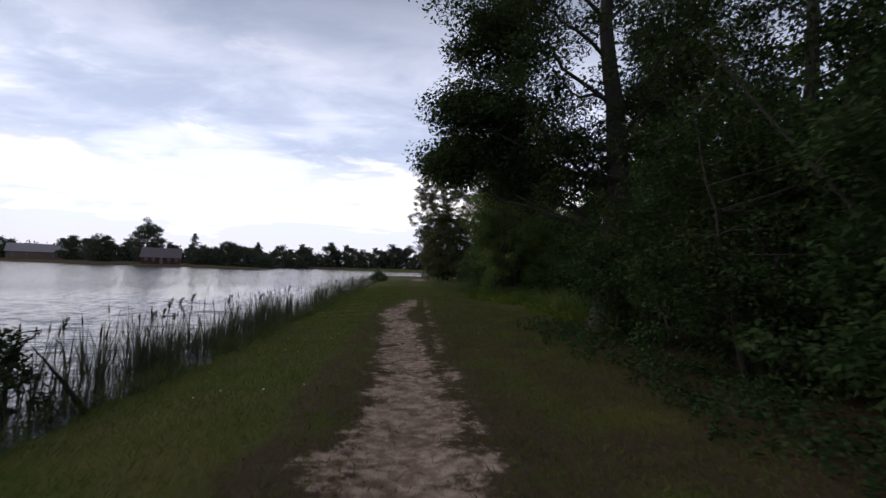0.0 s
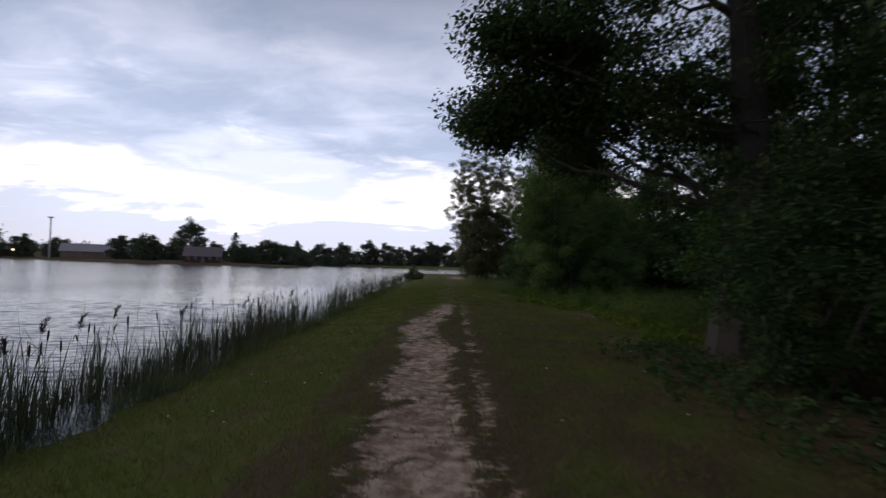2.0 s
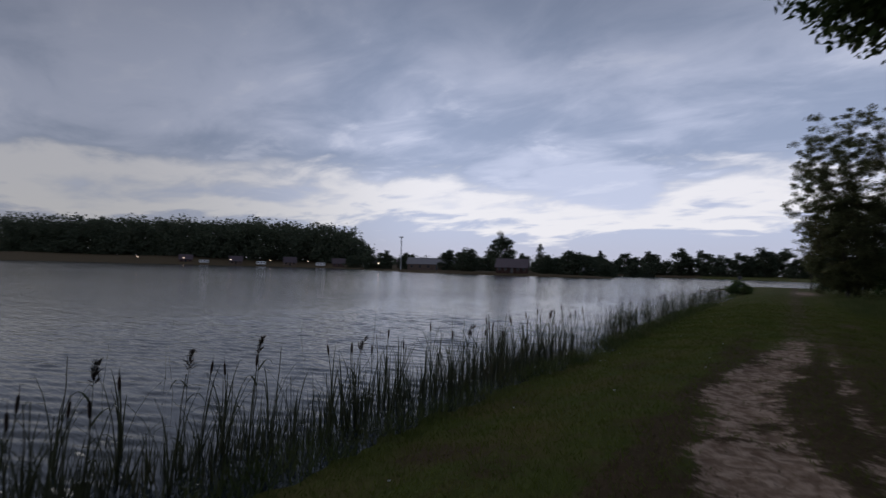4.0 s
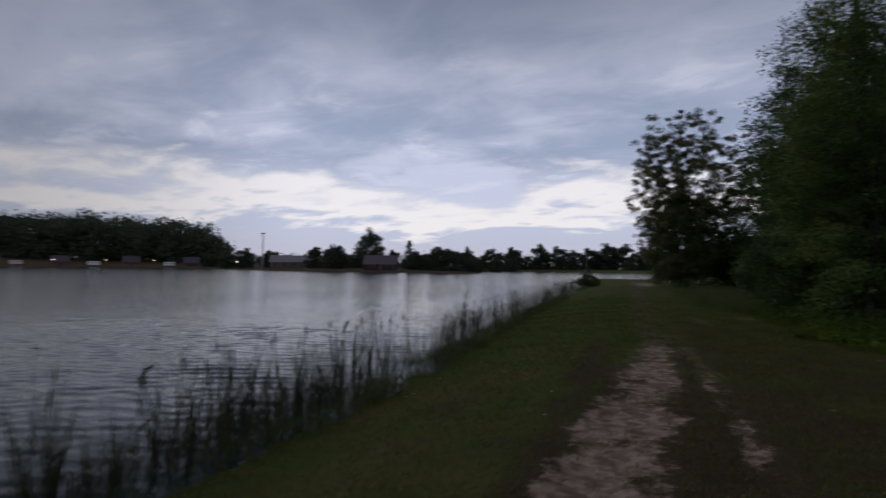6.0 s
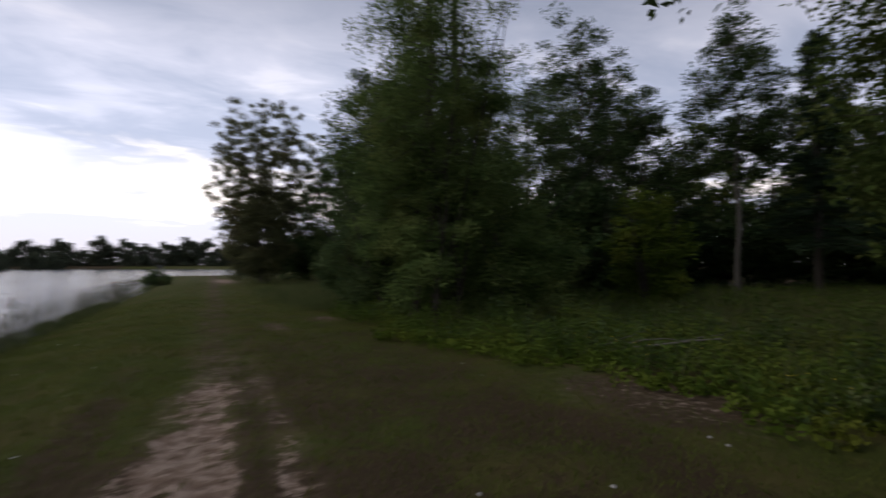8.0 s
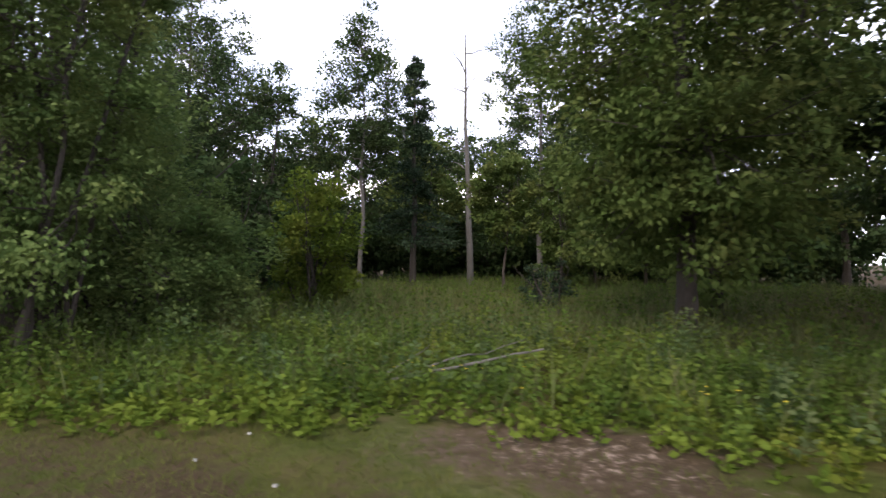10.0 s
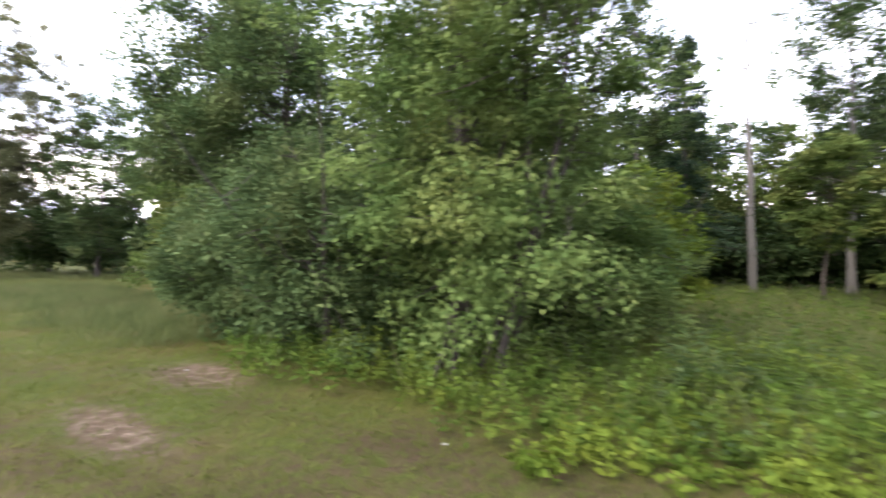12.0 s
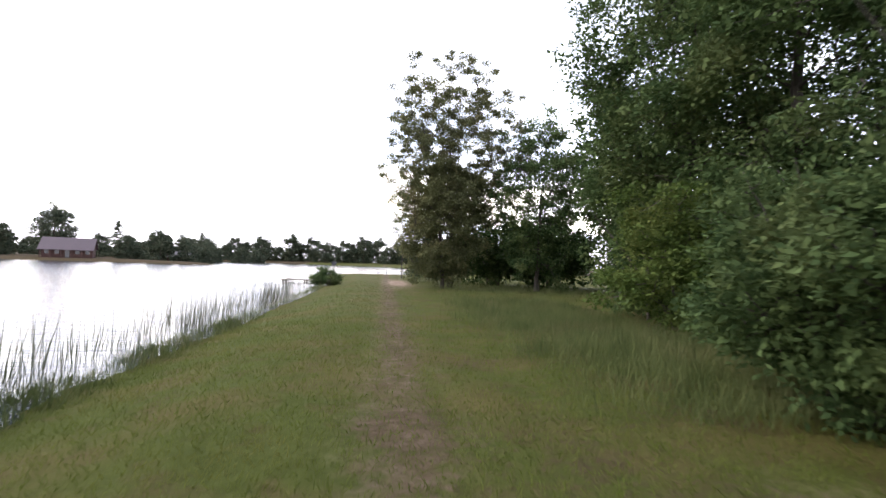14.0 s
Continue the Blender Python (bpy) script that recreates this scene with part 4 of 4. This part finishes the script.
part("disc", mesh_of("disc", verts, faces, DARK_METAL), post)

bench = tagged(new("bench"), "plain dark wooden bench facing the lake", "bench")
bench.location = on_ground(-0.4, 93.0)
for y in (-0.12, 0.12):
    bm = bmesh.new()
    box(bm, (0, y, 0.46), (1.6, 0.2, 0.05))
    part("seat_board", bm_mesh("seat_board", bm, PLANK, 0.006), bench)
for x in (-0.55, 0.55):
    bm = bmesh.new()
    box(bm, (x, 0, 0.2), (0.09, 0.36, 0.47))
    part("leg", bm_mesh("leg", bm, DARK_METAL, 0.006), bench)


# ---- the far shore ----
def house(name, label, place, turn, length, width, wall_h, roof_h, wall_mat, roof_mat, porch=0.0, windows=4, category="house"):
    """A gabled building: walls with window panes, a roof with overhang, and an open porch with posts."""
    root = tagged(new(name), label, category)
    root.matrix_world = pose(*place, 0, 0, turn)
    hl, hw = length / 2, width / 2
    v = [(-hl, -hw, -0.6), (hl, -hw, -0.6), (hl, hw, -0.6), (-hl, hw, -0.6), (-hl, -hw, wall_h), (hl, -hw, wall_h), (hl, hw, wall_h), (-hl, hw, wall_h),
         (-hl, 0, wall_h + roof_h * 0.97), (hl, 0, wall_h + roof_h * 0.97)]
    part("wall", mesh_of("wall", v, [(0, 1, 5, 4), (2, 3, 7, 6), (1, 2, 6, 9, 5), (3, 0, 4, 8, 7), (3, 2, 1, 0)], wall_mat), root)
    o, s = 0.5, roof_h / hw
    for side, reach in ((-1, hw + o + porch), (1, hw + o)):
        z1 = wall_h + roof_h - s * (hw + o) - (porch * 0.18 if side < 0 else 0)
        v = [(-hl - o, 0, wall_h + roof_h), (hl + o, 0, wall_h + roof_h), (hl + o, side * reach, z1), (-hl - o, side * reach, z1)]
        v += [(x, y, z + 0.14) for x, y, z in v]
        part("roof", mesh_of("roof", v, [(0, 1, 2, 3), (7, 6, 5, 4), (0, 4, 5, 1), (1, 5, 6, 2), (2, 6, 7, 3), (3, 7, 4, 0)], roof_mat), root)
    for k in range(windows):
        x = -hl + length * (k + 0.5) / windows
        tall = k == windows // 2
        bm = bmesh.new()
        box(bm, (x, -hw - 0.02, 1.05 if tall else 1.5), (0.95, 0.05, 2.1 if tall else 1.1))
        pane = part("door" if tall else "window", bm_mesh("pane", bm, GLASS), root)
        for dx in (-0.52, 0.52):
            bm = bmesh.new()
            box(bm, (x + dx, -hw - 0.04, 1.05 if tall else 1.5), (0.1, 0.08, 2.1 if tall else 1.3))
            part("jamb", bm_mesh("jamb", bm, WOOD_BROWN), pane)
    if porch:
        for k in range(6):
            bm = bmesh.new()
            box(bm, (-hl + length * k / 5, -hw - porch, wall_h / 2 - 0.4), (0.18, 0.18, wall_h + 0.25))
            part("porch_post", bm_mesh("porch_post", bm, wall_mat), root)
    return root


house("lake_lodge", "long red brown lodge with a weathered gable roof and porch", on_ground(-84.5, 174), 22, 11.0, 7.0, 2.6, 2.6, WOOD_RED, ROOF_RED, 1.8, 5)
house("boat_shed", "low brown shed with a grey roof behind the point", on_ground(-66, 196), 10, 8, 5, 2.0, 1.6, WOOD_BROWN, ROOF_GREY, 0, 3, "shed")
house("long_house", "long low brown building with a dark roof", on_ground(-143, 205), 30, 24, 9, 2.8, 2.8, WOOD_BROWN, ROOF_GREY, 0, 6)
house("long_house", "long low brown building with a dark roof", on_ground(-205, 269), 30, 22, 9, 3.0, 3.0, WOOD_BROWN, ROOF_RED, 0, 6)
house("cabin", "small red cabin with a steep roof near the shore", on_ground(-210, 240), 35, 9, 7, 2.6, 3.2, WOOD_RED, ROOF_RED, 0, 3, "cabin")
house("cabin", "small red cabin with a steep roof near the shore", on_ground(-251, 245), 45, 8, 6, 2.6, 3.0, WOOD_RED, ROOF_RED, 0, 3, "cabin")
house("cabin", "brown cabin below the wooded hill", on_ground(-283, 230), 55, 8, 6, 2.6, 3.2, WOOD_BROWN, ROOF_RED, 0, 3, "cabin")
house("cabin", "brown cabin below the wooded hill", on_ground(-320, 213), 60, 8, 6, 2.6, 3.2, WOOD_BROWN, ROOF_RED, 0, 3, "cabin")
house("cabin", "brown cabin below the wooded hill", on_ground(-351, 194), 62, 8, 6, 2.6, 3.0, WOOD_RED, ROOF_RED, 0, 3, "cabin")


def caravan(place, turn):
    root = tagged(new("caravan"), "white caravan parked on the far shore", "caravan", "caravans on the far shore")
    root.matrix_world = pose(*place, 0, 0, turn)
    bm = bmesh.new()
    box(bm, (0, 0, 1.55), (6.0, 2.2, 2.1))
    part("body", bm_mesh("body", bm, WHITE, 0.25), root)
    for x in (-1.8, 0.2, 2.0):
        bm = bmesh.new()
        box(bm, (x, -1.12, 1.8), (0.9, 0.05, 0.6))
        part("window", bm_mesh("window", bm, GLASS), root)
    for y in (-0.95, 0.95):
        verts, faces = [], []
        tube(verts, faces, [(0, y - 0.1, 0.33), (0, y + 0.1, 0.33)], [0.33, 0.33], 14)
        part("wheel", mesh_of("wheel", verts, faces, DARK_METAL), root)
    return root


van = caravan(on_ground(-261, 238), 48)
for x, y, q in [(-298, 218, 52), (-336, 199, 60), (-227, 247, 40)]:
    copy_thing(van, pose(*on_ground(x, y), 0, 0, q))


def lamp_post(place, height):
    root = tagged(new("street_lamp"), "lit lamp on a short pole by the far shore", "lamp", "lamps on the far shore")
    root.location = place
    verts, faces = [], []
    tube(verts, faces, [(0, 0, -0.2), (0, 0, height)], [0.07, 0.05], 6)
    part("pole", mesh_of("pole", verts, faces, DARK_METAL), root)
    bm = bmesh.new()
    bmesh.ops.create_icosphere(bm, subdivisions=2, radius=0.3, matrix=Matrix.Translation((0, 0, height + 0.3)))
    part("globe", bm_mesh("globe", bm, LAMP), root, "glowing warm globe")
    return root


lit = lamp_post(on_ground(-165, 190), 3.2)
for x, y in [(-264, 230), (-288, 218), (-315, 206), (-344, 189), (-366, 169)]:
    copy_thing(lit, pose(*on_ground(x, y)))

mast = tagged(new("light_mast"), "tall thin steel floodlight mast on the far shore", "light mast")
mast.location = on_ground(-156, 196)
verts, faces = [], []
tube(verts, faces, [(0, 0, -0.3), (0, 0, 15.5)], [0.32, 0.22], 8)
part("pole", mesh_of("pole", verts, faces, STEEL), mast)
bm = bmesh.new()
box(bm, (0, 0, 15.6), (2.2, 0.3, 0.2))
part("crossbar", bm_mesh("crossbar", bm, STEEL), mast)
for x in (-0.9, -0.3, 0.3, 0.9):
    bm = bmesh.new()
    box(bm, (x, -0.15, 15.85), (0.45, 0.3, 0.4))
    part("floodlight", bm_mesh("floodlight", bm, STEEL, 0.03), mast)

# single trees on the far shore
tree("oak_tree", "large dark spreading tree behind the lodge", "tree", on_ground(-94.5, 184), 15.6, 6.0, 0.8, 0.4, 230, 90, 0.42, LEAF_FAR, BARK, 111, 1.3, 18)
tree("oak_tree", "round dark tree beside the lodge", "tree", on_ground(-109, 178), 7.4, 4.0, 0.4, 0.2, 70, 50, 0.45, LEAF_FAR, BARK, 112, 1.0, 10)
conifer("spruce_tree", "narrow dark spruce beside the lodge", on_ground(-83, 195), 12.6, 3.6, 113, 60, 0.38, LEAF_FAR)
conifer("spruce_tree", "narrow dark spruce beyond the lodge", on_ground(-70, 230), 13.5, 4.2, 114, 60, 0.4, LEAF_FAR)
far_a = tree("alder_tree", "dark rounded tree on the far shore", "tree", on_ground(-76, 186), 7.5, 4.2, -1.8, 0.2, 80, 70, 0.5, LEAF_FAR, BARK, 115, 1.0, 10, group="trees on the far shore")
far_b = tree("alder_tree", "dark uneven tree on the far shore", "tree", on_ground(-70, 190), 9.0, 3.6, -1.8, 0.2, 80, 70, 0.5, LEAF_FAR, BARK, 116, 0.9, 10, group="trees on the far shore")
rng = np.random.default_rng(23)
row = [(-66, 185), (-61, 190), (-72, 200), (-57, 196), (-64, 206), (-110, 186), (-116, 190), (-128, 196), (-124, 210), (-150, 205), (-188, 220), (-178, 225), (-195, 214)]
row += [(-60 - rng.uniform(0, 70), 236 + rng.uniform(0, 60)) for _ in range(18)]
row += [(-120 - rng.uniform(0, 110), 225 + rng.uniform(0, 30)) for _ in range(16)]
row += [(x + rng.uniform(-3, 3), 312 + rng.uniform(0, 30)) for x in range(-150, 40, 5)]
row += [(16 + rng.uniform(0, 26), y + rng.uniform(-3, 3)) for y in range(124, 300, 9)]
row += [(rng.uniform(2, 30), y) for y in range(108, 132, 4)]
for k, (x, y) in enumerate(row):
    m = pose(*on_ground(x, y), 0, 0, rng.uniform(0, 360))
    c = copy_thing(far_a if k % 2 else far_b, m)
    c.scale = Vector((1, 1, 1)) * (rng.uniform(0.75, 1.3) if y < 305 else rng.uniform(0.9, 1.9))

# the wooded hill beyond the cabins: an uneven canopy of countless leaves on a dark mass of trunks
n = 3600
s = rng.uniform(0, 1, n)
q = rng.uniform(0, 1, n) ** 0.7
hx, hy = -264 - 310 * s - 45 * q, 286 - 165 * s + 50 * q
top = 29 + 4.2 * wobble(hx, hy, 40, 24) + 3.4 * wobble(hx, hy, 13, 25)
top = top * (0.4 + 0.5 * smooth(s, 0.0, 0.045) + 0.1 * smooth(s, 0.05, 0.3))
hz = np.maximum(ground_height(hx, hy), 0)
centre = np.stack([hx, hy, hz * 0.75 + top * rng.uniform(0.0, 1.0, n)], -1)
base = (centre[:, None] + rng.normal(size=(n, 28, 3)) * np.array([2.8, 2.8, 2.0])).reshape(-1, 3)
base = base[base[:, 2] > ground_height(base[:, 0], base[:, 1])]
q = leaves(rng, base, rng.normal(size=base.shape), rng.uniform(1.4, 2.8, len(base)), rng.uniform(1.0, 1.9, len(base)))
tagged(new("far_wood", quad_mesh("far_wood", q, LEAF_FAR)), "dark dense wood on the hill beyond the lake", "wood", kind="stuff")
x = rng.uniform(-420, 380, 900)
y = 350 + rng.uniform(0, 40, 900) + 0.0 * x
base = (np.stack([x, y, rng.uniform(0.5, 9, 900)], -1)[:, None] + rng.normal(size=(900, 30, 3)) * np.array([2.4, 2.4, 1.4])).reshape(-1, 3)
q = leaves(rng, base, rng.normal(size=base.shape), rng.uniform(0.9, 1.8, len(base)), rng.uniform(0.6, 1.2, len(base)))
tagged(new("distant_treeline", quad_mesh("distant_treeline", q, LEAF_FAR)), "low dark line of distant woods", "wood", kind="stuff")

n = 1500
x, y = 58 + rng.uniform(0, 30, n), rng.uniform(-60, 160, n)
base = (np.stack([x, y, rng.uniform(0.3, 11, n)], -1)[:, None] + rng.normal(size=(n, 26, 3)) * np.array([2.0, 2.0, 1.2])).reshape(-1, 3)
base = base[base[:, 2] > 0]
q = leaves(rng, base, rng.normal(size=base.shape), rng.uniform(0.5, 1.0, len(base)), rng.uniform(0.3, 0.6, len(base)))
tagged(new("deep_wood", quad_mesh("deep_wood", q, LEAF_TREE)), "dense dark wood closing the view behind the clearing", "wood", kind="stuff")


# ---- small things on the bank ----
def flower(petals, label, group, high):
    root = tagged(new("flower"), label, "flower", group)
    r = np.random.default_rng(7)
    verts, faces = [], []
    tube(verts, faces, bend(r, (0, 0, -0.02), (0.02, 0.01, high), 4, 0.005), [0.002, 0.002, 0.0015, 0.0015], 4)
    part("stem", mesh_of("stem", verts, faces, STALK), root)
    n = 12
    q = np.linspace(0, 2 * math.pi, n, endpoint=False)
    base = np.tile(np.array([0.02, 0.01, high]), (n, 1))
    blade = leaves(r, base, np.stack([np.cos(q), np.sin(q), 0.5 + 0 * q], -1), 0.018 * np.ones(n), 0.009 * np.ones(n))
    part("bloom", quad_mesh("bloom", blade, petals), root)
    return root


r = np.random.default_rng(29)
white = flower(PETAL_WHITE, "small white clover flower in the short grass", "clover flowers", 0.07)
white.location = on_ground(-2.4, 6.5)
for x, y in zip(r.uniform(-3.4, -1.2, 26), r.uniform(5, 30, 26)):
    copy_thing(white, pose(*on_ground(x, y), 0, 0, r.uniform(0, 360)))
yellow = flower(PETAL_YELLOW, "small yellow flower among the lime green weeds", "yellow flowers", 0.4)
yellow.location = on_ground(5.4, 21.6)
for x, y in zip(r.uniform(4.9, 6.0, 18), r.uniform(18.5, 23.0, 18)):
    copy_thing(yellow, pose(*on_ground(x, y), r.normal(0, 6), r.normal(0, 6), r.uniform(0, 360)))
bm = bmesh.new()
bmesh.ops.create_icosphere(bm, subdivisions=2, radius=0.022)
for v in bm.verts:
    v.co *= 1 + 0.3 * noise.noise(v.co * 60)
    v.co.z *= 0.6
pebble = tagged(new("pebble", bm_mesh("pebble", bm, STONE)), "small pale pebble lying on the bare earth", "pebble", "pebbles on the path")
pebble.location = on_ground(3.9, 19.1)
for x, y in zip(r.uniform(0.5, 4.2, 22), r.uniform(4, 31, 22)):
    copy_thing(pebble, pose(*on_ground(x, y), 0, 0, r.uniform(0, 360)))
